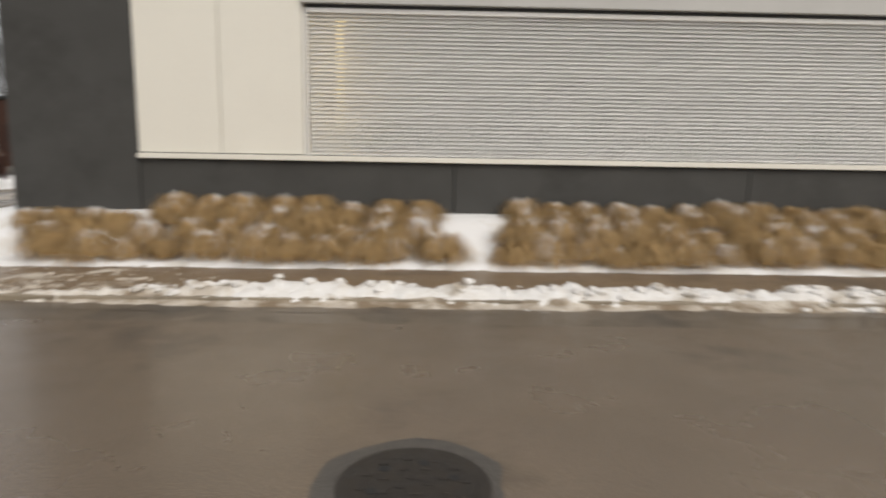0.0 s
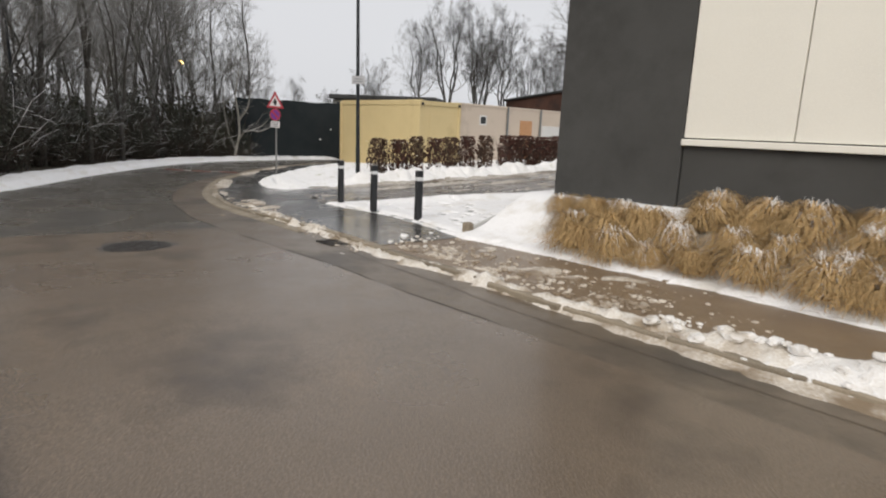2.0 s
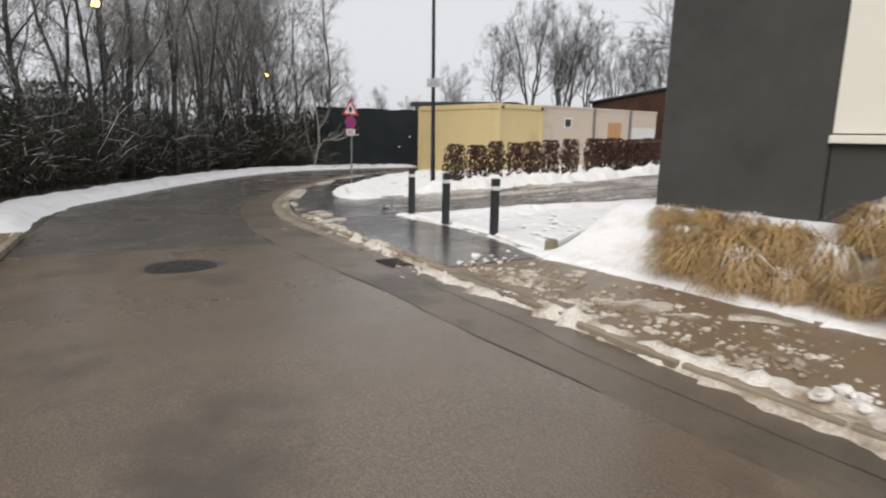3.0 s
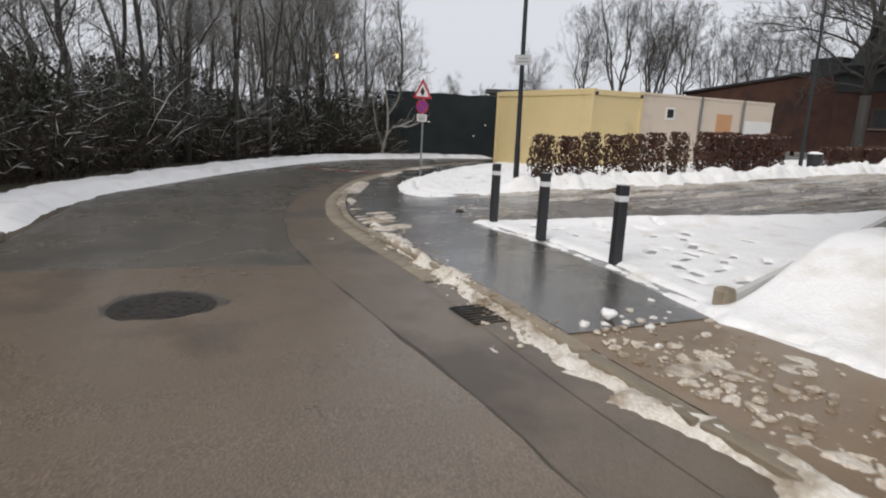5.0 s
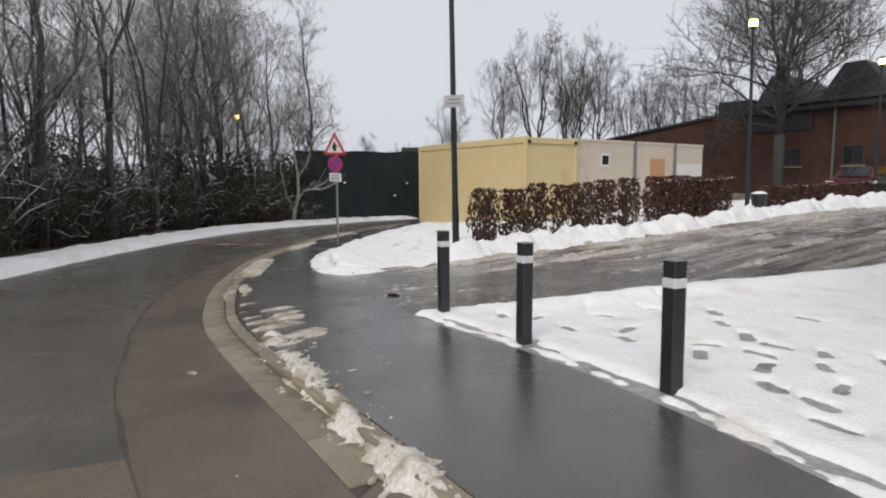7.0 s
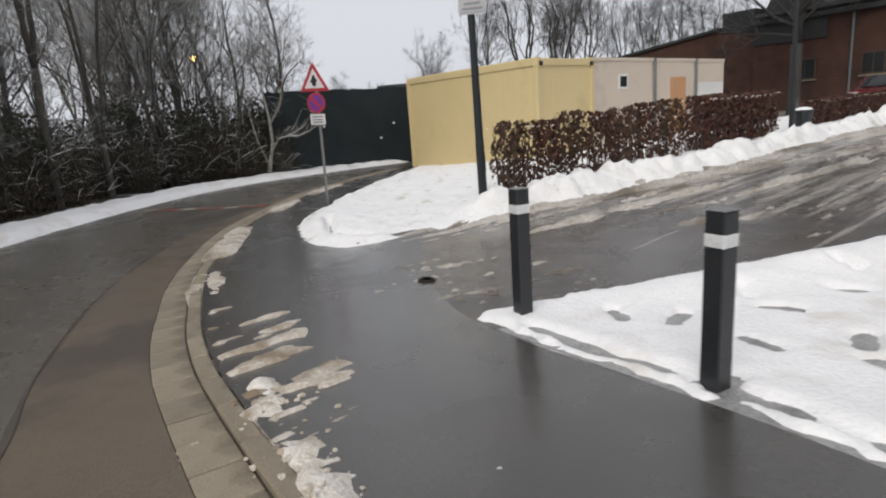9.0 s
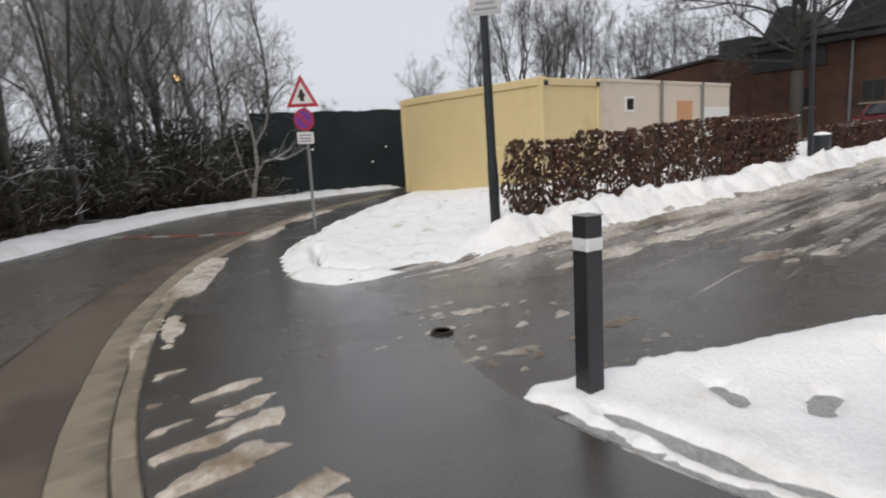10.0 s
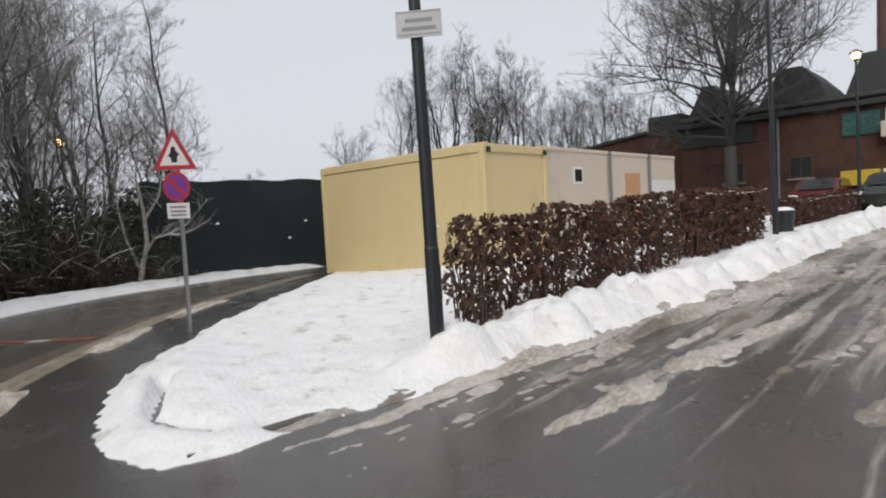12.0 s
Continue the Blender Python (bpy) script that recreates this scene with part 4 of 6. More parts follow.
    lamp = thing("ceiling_lamp", (-1.55, WALL_Y + 0.55, 3.4), "warm lit lamp behind the blinds", "lamp")
    box("tube", (-0.05, -0.05, -1.7), (0.05, 0.05, 0.4), M["lamp_room"], lamp)


def glass():
    m = bpy.data.materials.new("glass_pane")
    m.use_nodes = True
    b = m.node_tree.nodes["Principled BSDF"]
    b.inputs["Base Color"].default_value = (0.9, 0.93, 0.92, 1)
    b.inputs["Roughness"].default_value = 0.02
    b.inputs["Transmission Weight"].default_value = 1.0
    b.inputs["IOR"].default_value = 1.1
    return m


M["glass_pane"] = glass()
office_building()


def bed_edging():
    e = thing("bed_edging", (-7.27, 0, 0), "grey concrete edging board half buried in snow", "edging")
    bm = bmesh.new()
    ys = [(8.42, 0.10), (10.9, 0.72)]
    vs = []
    for y, z in ys:
        for x in (-0.03, 0.03):
            for zz in (z - 0.45, z + 0.03):
                vs.append(bm.verts.new((x, y, zz)))
    bmesh.ops.convex_hull(bm, input=vs)
    part("board", bm, M["soffit"], e)
    box("end_stone", (-0.07, 8.27, -0.1), (0.08, 8.42, 0.2), M["concrete"], e, "mossy tan end stone", 0.03)


bed_edging()


def grass_shape(rs, blades=950):
    """A tuft of dry ornamental grass: a matted mound of blades that arch over and hang to the ground."""
    verts, faces = [], []
    sag = rs.uniform(0, 6.283)
    for _ in range(blades):
        a = rs.uniform(0, 6.283)
        reach = rs.uniform(0.16, 0.40) * (1 + 0.25 * math.cos(a - sag))
        high = rs.uniform(0.08, 0.27)
        r0 = rs.uniform(0, 0.10)
        w = rs.uniform(0.0025, 0.007)
        tip = rs.uniform(-0.06, 0.10)
        tw = rs.normal(0, 0.5)
        o = len(verts)
        for t in (0.0, 0.25, 0.5, 0.75, 1.0):
            r = r0 + reach * t ** 0.9
            z = high * math.sin(math.pi * min(t * 0.95, 1) ** 0.75) * 1.05 + tip * t
            aa = a + tw * t
            cx, cy = r * math.cos(aa), r * math.sin(aa)
            nx, ny = -math.sin(aa), math.cos(aa)
            ww = w * (1 - 0.7 * t)
            verts += [(cx - nx * ww, cy - ny * ww, z), (cx + nx * ww, cy + ny * ww, z)]
        for i in range(4):
            faces.append((o + 2 * i, o + 2 * i + 1, o + 2 * i + 3, o + 2 * i + 2))
    return verts, faces


def grasses():
    rs = np.random.RandomState(77)
    kinds = []
    for k in range(5):
        g = thing("ornamental_grass", (0, 0, -30), "dry straw-brown ornamental grass tuft weighed down by snow", "grass tuft", "grasses in the planting bed")
        part("thatch", mesh_of("thatch", *grass_shape(rs), M["straw"]), None, g)["kind"] = "stuff"
        if k < 4:
            v, f = grass_shape(rs, 110 + 60 * k)
            part("snow_cap", mesh_of("snow_cap", [(0.66 * a, 0.66 * b, 1.08 * c + 0.012) for a, b, c in v], f, M["snow"]), None, g, "melting snow caught on the blades")["kind"] = "stuff"
        kinds.append(g)
    first = set()
    for row, (y, x0) in enumerate(((8.36, -5.35), (8.74, -5.6), (9.16, -6.2), (9.46, -4.0))):
        x = x0
        while x < 13.5:
            xx, yy = x + rs.uniform(-.06, .06), y + rs.uniform(-.07, .07)
            skip = (0.22 < xx < 1.12) or (row == 2 and -4.95 < xx < -4.35)
            if not skip:
                k = rs.randint(5)
                s = rs.uniform(0.8, 1.22) * (1.08 if row < 2 else 0.95)
                z = float(upper(xx, yy)) + 0.05 + float(bed_top(yy)) - 0.03
                m = pose(xx, yy, z, rs.uniform(-8, 8), rs.uniform(-8, 8), rs.uniform(0, 360)) @ Matrix.Scale(s, 4)
                if k in first:
                    t = copy_thing(kinds[k], m)
                    t.matrix_basis = m
                else:
                    kinds[k].matrix_basis = m
                    first.add(k)
            x += rs.uniform(0.47, 0.62)


grasses()

# ---- bollards, lamps, signs ----


def bollard():
    b = thing("bollard", (-12.2, 9.26, -0.14), "black square steel bollard with a white reflective band", "bollard", "bollards along the footway", -9)
    box("post", (-0.055, -0.055, -0.05), (0.055, 0.055, 0.95), M["bollard"], b, "", 0.007)
    # added steel layer: gives the dark top the grey of the reflected sky
    box("cap", (-0.058, -0.058, 0.951), (0.058, 0.058, 0.957), M["steel"], b, "top face made grey for the reflected sky", 0.002)
    box("reflective_band", (-0.0565, -0.0565, 0.772), (0.0565, 0.0565, 0.845), M["band"], b, "white reflective band", 0.006)
    copy_thing(b, pose(-10.585, 8.985, -0.13, 0, 0.6, -9))
    copy_thing(b, pose(-8.97, 8.79, -0.11, -0.5, -0.8, -12))


bollard()


def disc(r, z0, z1, sides=24, r2=None):
    return tube([(0, 0, z0), (0, 0, z1)], [r, r if r2 is None else r2], sides)


def street_lamp(x, y, base, head, first=None):
    l = thing("street_lamp", (x, y, base), "tall black street lamp with a warm lit head", "street lamp", "street lamps")
    l.matrix_world = pose(x, y, base, 0.5, -0.5, 0)
    h = head - base
    part("pole", tube([(0, 0, -0.3), (0, 0, 0.9), (0, 0, 0.92), (0, 0, h)], [0.068, 0.066, 0.060, 0.042], 12), M["pole"], l)
    box("access_door", (0.055, -0.035, 0.45), (0.069, 0.035, 0.75), M["pole"], l, "small access door", 0.003)
    part("collar", tube([(0, 0, h), (0, 0, h + 0.06), (0, 0, h + 0.10)], [0.045, 0.08, 0.11], 16), M["pole"], l)
    part("lantern", tube([(0, 0, h + 0.101), (0, 0, h + 0.20), (0, 0, h + 0.30)], [0.10, 0.13, 0.11], 16), M["lamp_warm"], l, "warm glowing lantern")
    part("hood", tube([(0, 0, h + 0.301), (0, 0, h + 0.33), (0, 0, h + 0.42)], [0.21, 0.20, 0.05], 20), M["pole"], l, "flat black hood")
    return l


street_lamp(-16.01, 12.33, 0.05, 6.1)
street_lamp(-16.35, 24.25, 0.28, 5.95)
street_lamp(-16.25, 34.5, 0.5, 5.9)
street_lamp(-37.3, 14.75, -0.4, 4.5)
street_lamp(-26.6, 5.3, -0.35, 5.5)


def plate_sign():
    s = thing("plate_sign", (-16.01, 12.33, 2.9), "small white rectangular plate with two lines of writing", "sign", "", 38)
    box("plate", (-0.2, -0.085, -0.115), (0.2, -0.078, 0.115), M["plate_grey"], s, "", 0.003)
    for z0, z1, x0, x1 in ((0.085, 0.105, -0.185, 0.185), (-0.105, -0.085, -0.185, 0.185)):
        box("border", (x0, -0.0875, z0 + 0.012), (x1, -0.0855, z1), M["text_pale"], s, "", 0)
    for z, x0, x1 in ((0.03, -0.12, 0.12), (-0.04, -0.15, 0.15)):
        box("text_bar", (x0, -0.0875, z - 0.016), (x1, -0.0855, z + 0.016), M["text_pale"], s, "grey line of writing", 0)
    part("clamp", tube([(0, 0, -0.03), (0, 0, 0.03)], [0.079, 0.079], 12), M["steel"], s)


plate_sign()


def flat_shape(points, y0, y1):
    n = len(points)
    v = [(x, y0, z) for x, z in points] + [(x, y1, z) for x, z in points]
    f = [tuple(range(n)), tuple(range(2 * n - 1, n - 1, -1))] + [(i, n + i, n + (i + 1) % n, (i + 1) % n) for i in range(n)]
    return v, f


def traffic_sign():
    s = thing("traffic_sign", (-20.73, 12.06, -0.3), "grey post with red triangular and violet round signs", "traffic sign", "", 35)
    s.matrix_world = pose(-20.73, 12.06, -0.15, 3.5, 2.2, 35)
    part("post", tube([(0, 0, -0.2), (0.02, 0, 2.70)], [0.03, 0.03], 10), M["steel"], s)
    s3 = 0.33

    def tri_(k, z0=2.42):
        return [(-s3 * k, z0 - 0.19 * k), (s3 * k, z0 - 0.19 * k), (0, z0 + 0.38 * k)]
    part("warning_triangle", flat_shape(tri_(1.0), -0.045, -0.038), M["sign_red"], s, "red-bordered warning triangle")
    part("triangle_face", flat_shape(tri_(0.68), -0.049, -0.0455), M["sign_white"], s)
    part("symbol", flat_shape([(-0.035, 2.33), (0.045, 2.33), (0.05, 2.41), (0.09, 2.44), (0.04, 2.48), (0.02, 2.55), (-0.03, 2.54), (-0.05, 2.46), (-0.09, 2.42), (-0.05, 2.40)], -0.052, -0.0495), M["black"], s, "black symbol")
    circ = [(0.205 * math.cos(a), 2.0 + 0.205 * math.sin(a)) for a in np.linspace(0, 6.283, 28, endpoint=False)]
    part("round_sign", flat_shape(circ, -0.045, -0.038), M["sign_red"], s, "red ring sign")
    circ = [(0.165 * math.cos(a), 2.0 + 0.165 * math.sin(a)) for a in np.linspace(0, 6.283, 28, endpoint=False)]
    part("round_face", flat_shape(circ, -0.049, -0.0455), M["sign_violet"], s, "violet-blue face")
    part("slash", flat_shape([(-0.14, 2.10), (-0.10, 2.14), (0.14, 1.90), (0.10, 1.86)], -0.052, -0.0495), M["sign_red"], s)
    box("small_plate", (-0.17, -0.045, 1.56), (0.17, -0.038, 1.775), M["sign_white"], s, "small white plate", 0.002)
    for z in (1.72, 1.66, 1.61):
        box("text_bar", (-0.12, -0.048, z - 0.012), (0.12, -0.0455, z + 0.012), M["text_grey"], s, "", 0)


traffic_sign()


def litter_bin():
    b = thing("litter_bin", (-16.35, 25.0, 0.30), "dark round litter bin capped with snow", "litter bin")
    part("body", tube([(0, 0, 0), (0, 0, 0.05), (0, 0, 0.55)], [0.18, 0.2, 0.24], 18), M["pole"], b)
    part("rim", tube([(0, 0, 0.551), (0, 0, 0.60)], [0.26, 0.25], 18), M["pole"], b)
    part("snow_cap", tube([(0, 0, 0.601), (0, 0, 0.64), (0, 0, 0.68)], [0.24, 0.2, 0.08], 18), M["snow"], b, "cap of snow")


litter_bin()


def manhole(name, x, y, r, label):
    z = float(lie(x, y)) if r > 0.2 else float(upper(x, y)) + 0.006
    m = thing(name, (x, y, z), label, "manhole cover")
    if r > 0.2:
        n = 40
        ring = [(math.cos(6.283 * k / n), math.sin(6.283 * k / n), r + 0.07 + 0.10 * fbm(np.array(k * 0.3), np.array(x), 3, 5) * (0.3 if k > n - 4 else 1)) for k in range(n)]
        v = [(c * q, s * q, dz) for dz in (-0.03, 0.003) for c, s, q in ring]
        part("asphalt_collar", (v, [tuple(range(n, 2 * n))] + [(k, (k + 1) % n, n + (k + 1) % n, n + k) for k in range(n)]), M["asphalt_collar"], m, "dark patched asphalt round the cover")
    part("frame", tube([(0, 0, -0.05), (0, 0, 0.006), (0, 0, 0.007)], [r, r, r - 0.01], 40), M["iron"], m)
    part("cover", tube([(0, 0, 0.0072), (0, 0, 0.012)], [r * 0.82, r * 0.815], 40), M["iron"], m)
    rs = np.random.RandomState(4)
    for ring, n in ((0.66, 12), (0.42, 8), (0.18, 4)):
        for k in range(n):
            a = 6.283 * k / n + ring
            box("stud", (r * ring * math.cos(a) - 0.025, r * ring * math.sin(a) - 0.02, 0.012), (r * ring * math.cos(a) + 0.025, r * ring * math.sin(a) + 0.02, 0.017), M["iron"], m, "", 0.003)
    for k in range(6):
        a = 6.283 * k / 6 + 0.3
        part("vent_hole", tube([(r * .55 * math.cos(a), r * .55 * math.sin(a), 0.0122), (r * .55 * math.cos(a), r * .55 * math.sin(a), 0.0135)], [0.028, 0.028], 10), M["black"], m)


manhole("manhole_cover", -9.2, 4.22, 0.40, "round rusty iron manhole cover in pale asphalt")
manhole("manhole_cover", -0.08, 2.72, 0.38, "round wet iron manhole cover with dark surround")
manhole("manhole_cover", -13.78, 9.53, 0.09, "small dark iron valve cap in wet asphalt")


def drain_grate():
    g = thing("drain_grate", (-8.08, 6.46, float(lie(-8.08, 6.46)) - 0.004), "rusty slotted iron gully grate in the gutter", "drain grate", "", -4)
    box("frame", (-0.24, -0.15, -0.02), (0.24, 0.15, 0.003), M["black"], g, "", 0.004)
    for k in range(8):
        x = -0.21 + 0.06 * k
        box("bar", (x - 0.014, -0.145, 0.0065), (x + 0.014, 0.145, 0.016), M["iron"], g, "", 0.003)


drain_grate()


def crossing_marks():
    """A worn red and white dashed line painted across the road."""
    a, b = np.array((-24.6, 9.2)), np.array((-21.9, 11.2))
    line = thing("dashed_line", (0, 0, 0), "worn red and white dashed line painted across the road", "road marking")
    n = 9
    for k in range(n):
        p, q = a + (b - a) * (k / n), a + (b - a) * ((k + 0.9) / n)
        d = (q - p) / np.linalg.norm(q - p)
        s = np.array((-d[1], d[0])) * 0.07
        pts = [p - s, q - s, q + s, p + s]
        zs = [float(lie(*c)) + 0.008 for c in pts]
        v = [(c[0], c[1], z - 0.006) for c, z in zip(pts, zs)] + [(c[0], c[1], z) for c, z in zip(pts, zs)]
        part("dash", (v, [(4, 5, 6, 7), (0, 3, 2, 1), (0, 1, 5, 4), (1, 2, 6, 5), (2, 3, 7, 6), (3, 0, 4, 7)]), M["road_red"] if k % 3 else M["road_white"], line)


crossing_marks()

# ---- containers, fence ----


def containers():
    y = thing("yellow_container", (-23.575, 19.75, 0.0), "pale yellow steel site container", "container")
    X, Y, Z = 3.065, 1.22, 2.77
    box("body", (-X + 0.05, -Y + 0.05, -0.25), (X - 0.05, Y - 0.05, Z - 0.05), M["yellow"], y)
    for sx in (-1, 1):
        for sy in (-1, 1):
            box("corner_post", (sx * X - (0.14 if sx > 0 else 0), sy * Y - (0.14 if sy > 0 else 0), -0.25), (sx * X + (0.14 if sx < 0 else 0), sy * Y + (0.14 if sy < 0 else 0), Z), M["yellow"], y, "", 0.012)
    for sy in (-1, 1):
        box("top_rail", (-X + 0.145, sy * Y - (0.1 if sy > 0 else -0.0), Z - 0.19), (X - 0.145, sy * Y + (0.1 if sy < 0 else 0), Z - 0.005), M["yellow"], y, "", 0.012)
        box("roof_edge", (-X + 0.02, sy * (Y - 0.16) - 0.03, Z + 0.001), (X - 0.02, sy * (Y - 0.16) + 0.03, Z + 0.035), M["yellow"], y, "", 0.008)
    for sx in (-1, 1):
        box("top_rail", (sx * X - (0.1 if sx > 0 else 0), -Y + 0.145, Z - 0.19), (sx * X + (0.1 if sx < 0 else 0), Y - 0.145, Z - 0.005), M["yellow"], y, "", 0.012)
    box("end_panel", (X - 0.049, -0.62, 0.1), (X - 0.025, 0.72, 2.22), M["yellow"], y, "shallow raised door panel", 0.008)
    for k in range(5):
        x = -X + 0.25 + 1.14 * k
        box("side_panel", (x, -Y + 0.042, -0.2), (x + 1.139, -Y + 0.049, Z - 0.2), M["yellow"], y, "", 0.004)
    for sy in (-1, 1):
        box("lifting_lug", (X + 0.001, sy * (Y - 0.14) - 0.06, Z - 0.20), (X + 0.05, sy * (Y - 0.14) + 0.06, Z - 0.08), M["black"], y, "dark corner casting", 0.01)
    for k, (y0, y1) in enumerate(((20.99, 24.15), (24.21, 26.70), (26.76, 28.78))):
        c = thing("beige_container", (-23.6, (y0 + y1) / 2, 0.05), "pinkish beige office container", "container", "office containers")
        hy = (y1 - y0) / 2
        box("body", (-3.0, -hy, -0.2), (3.0, hy, 2.72), M["beige"], c, "", 0.02)
        box("roof_trim", (-3.02, -hy - 0.002, 2.66), (3.03, hy + 0.002, 2.76), M["beige"], c, "", 0.01)
        if k == 0:
            w = box("window", (3.001, -0.32, 1.82), (3.03, 0.16, 2.28), M["shutter"], c, "small white-framed window", 0.006)
            box("pane", (3.031, -0.25, 1.89), (3.036, 0.09, 2.21), M["glass_dark"], w, "", 0)
        if k == 1:
            d = box("door", (3.001, -0.28, 0.1), (3.035, 0.64, 2.15), M["door_tan"], c, "plain orange-tan door", 0.006)
            box("handle", (3.036, 0.5, 1.02), (3.07, 0.58, 1.06), M["steel"], d, "", 0.004)
        if k == 2:
            s = box("roller_shutter", (3.001, -0.85, 0.9), (3.02, 0.95, 1.95), M["shutter"], c, "white roller shutter", 0.004)
            for q in range(9):
                box("slat", (3.0205, -0.84, 0.91 + 0.115 * q), (3.032, 0.94, 1.015 + 0.115 * q), M["shutter"], s, "", 0.006)
        if k:
            part("downpipe", tube([(3.06, -hy - 0.03, 0.0), (3.06, -hy - 0.03, 2.75)], [0.045, 0.045], 8), M["text_grey"], c, "dark grey downpipe")


containers()


def screen_fence():
    f = thing("screen_fence", (0, 0, 0), "tall construction fence covered with dark green screening", "fence")
    line = [(-31.15, 15.2), (-30.9, 16.0), (-30.3, 18.4), (-29.7, 20.8), (-29.2, 23.2), (-28.8, 25.6)]
    for i, (a, b) in enumerate(zip(line[:-1], line[1:])):
        n = 8
        v, q = [], []
        d = Vector((b[0] - a[0], b[1] - a[1], 0)).normalized()
        nr = Vector((-d.y, d.x, 0))
        for k in range(n + 1):
            t = k / n
            for z in np.linspace(-0.35, 2.75, 6):
                bulge = 0.05 * math.sin(3.14 * t) * math.sin(z * 1.3 + i)
                for s in (0, 1):
                    p = Vector((a[0], a[1], 0)).lerp(Vector((b[0], b[1], 0)), t) + nr * (bulge + 0.012 * s)
                    v.append((p.x, p.y, z + (0.03 * math.sin(t * 9 + i) if z > 2.5 else 0)))
        for k in range(n):
            for j in range(5):
                for s in (0, 1):
                    o = (k * 6 + j) * 2 + s
                    q.append((o, o + 2, o + 14, o + 12) if s else (o, o + 12, o + 14, o + 2))
        part("screen", (v, q), M["screen"], f)
        part("post", tube([(a[0] - 0.09, a[1], -0.4), (a[0] - 0.09, a[1], 2.74)], [0.03, 0.03], 8), M["black"], f)
    # falling snowflakes, built as small boxes just off the screen
    for x, y, z in ((-30.6, 17.2, 1.35), (-29.9, 20.0, 1.3), (-30.0, 19.4, 0.75)):
        box("snow_speck", (x + 0.05, y - 0.05, z), (x + 0.12, y + 0.05, z + 0.07), M["snow"], f, "falling snowflake in front of the screen", 0.02)


screen_fence()

# ---- hedges ----


def hedge_shape(rs, lx, ly, h, leaves, size=0.05):
    """Leaves filling a rounded block, thicker near its skin, on upright stems."""
    verts, faces = [], []
    for _ in range(leaves):
        z = h * rs.rand() ** 0.8
        w = 0.72 + 0.28 * math.sin(min(1.0, z / h * 1.15) * math.pi)
        a = rs.uniform(0, 6.283)
        w *= 0.82 + 0.36 * noise.noise(Vector((math.cos(a) * 1.6, math.sin(a) * 1.6, z * 1.8 + lx * 7)))
        q = rs.rand() ** 0.45
        x, y = 0.5 * lx * w * q * math.cos(a), 0.5 * ly * w * q * math.sin(a)
        x *= 1 + 0.35 * abs(math.sin(2 * a)) * 0.5
        y *= 1 + 0.35 * abs(math.sin(2 * a)) * 0.5
        n = Vector((rs.normal(), rs.normal(), rs.normal() * 0.7)).normalized()
        u = n.orthogonal().normalized() * size * rs.uniform(0.6, 1.2)
        v = n.cross(u) * rs.uniform(0.5, 0.8)
        if noise.noise(Vector((x * 7 + ly * 31, y * 7, z * 6))) < -0.06 and rs.rand() < 0.85:
            continue
        p = Vector((x, y, z + 0.04))
        o = len(verts)
        verts += [p - u, p - v + n * 0.008, p + u, p + v + n * 0.008]
        faces.append((o, o + 1, o + 2, o + 3))
    return verts, faces


def hedge_stems(rs, lx, ly, h, n):
    out = []
    for _ in range(n):
        x, y = rs.uniform(-0.3, 0.3) * lx, rs.uniform(-0.35, 0.35) * ly
        pts = [(x, y, -0.15), (x * 1.2, y * 1.2, h * 0.4), (x * 1.4 + rs.normal(0, .05), y * 1.4 + rs.normal(0, .05), h * rs.uniform(0.8, 1.05))]
        out.append(tube(pts, [0.012, 0.009, 0.004], 4, False))
    return merge(out)


def hedges():
    rs = np.random.RandomState(9)
    # bronze-brown beech shrubs with gaps between
    kinds = []
    for k in range(4):
        s = thing("hedge_shrub", (0, 0, -40), "brown-leaved beech hedge shrub dusted with snow", "hedge", "beech hedge shrubs")
        part("foliage", mesh_of("foliage", *hedge_shape(rs, 0.72, 0.74 + 0.1 * (k % 2), 1.0, 1500, 0.044), M["beech"] if k % 2 else M["beech_green"]), None, s)["kind"] = "stuff"
        part("stemwork", mesh_of("stemwork", *hedge_stems(rs, 0.7, 0.85, 1.0, 14), M["stem_dark"]), None, s)["kind"] = "stuff"
        bm = bmesh.new()
        for _ in range(18):
            p = Vector((rs.uniform(-.36, .36), rs.uniform(-.38, .38), rs.choice([0.97, rs.uniform(0.25, 0.95)])))
            r = bmesh.ops.create_icosphere(bm, subdivisions=1, radius=rs.uniform(0.007, 0.021))
            for v in r["verts"]:
                v.co = Vector((v.co.x * 1.4, v.co.y * 1.4, v.co.z * 0.55)) + p
        part("snow_dusting", bm, M["snow_thin"], s, "flecks of snow on the leaves")["kind"] = "stuff"
        kinds.append(s)
    first = set()

    def put(k, x, y, sz, h):
        m = pose(x, y, float(upper(x, y)) + 0.03, 0, 0, rs.choice([0, 180]) + rs.uniform(-12, 12)) @ Matrix.Diagonal((sz, 0.92, h, 1))
        if k in first:
            t = copy_thing(kinds[k], m)
            t.matrix_basis = m
        else:
            first.add(k)
            kinds[k].matrix_basis = m
    y = 13.45
    i = 0
    while y < 18.9:
        put(i % 4, -16.5 - 0.02 * (y - 13) + rs.uniform(-.04, .04), y, rs.uniform(0.95, 1.1), rs.uniform(1.18, 1.30))
        y += 0.82 if i != 5 else 0.95
        i += 1
    y = 19.75
    while y < 23.4:
        put(1 if i % 2 else 3, -16.6 + rs.uniform(-.04, .04), y, 1.35, rs.uniform(1.16, 1.26))
        y += 0.55
        i += 1
    y = 26.3
    while y < 36.5:
        put(1 if i % 2 else 3, -16.6 + rs.uniform(-.04, .04), y, 1.35, rs.uniform(0.74, 0.80))
        y += 0.62
        i += 1


hedges()

# ---- trees ----


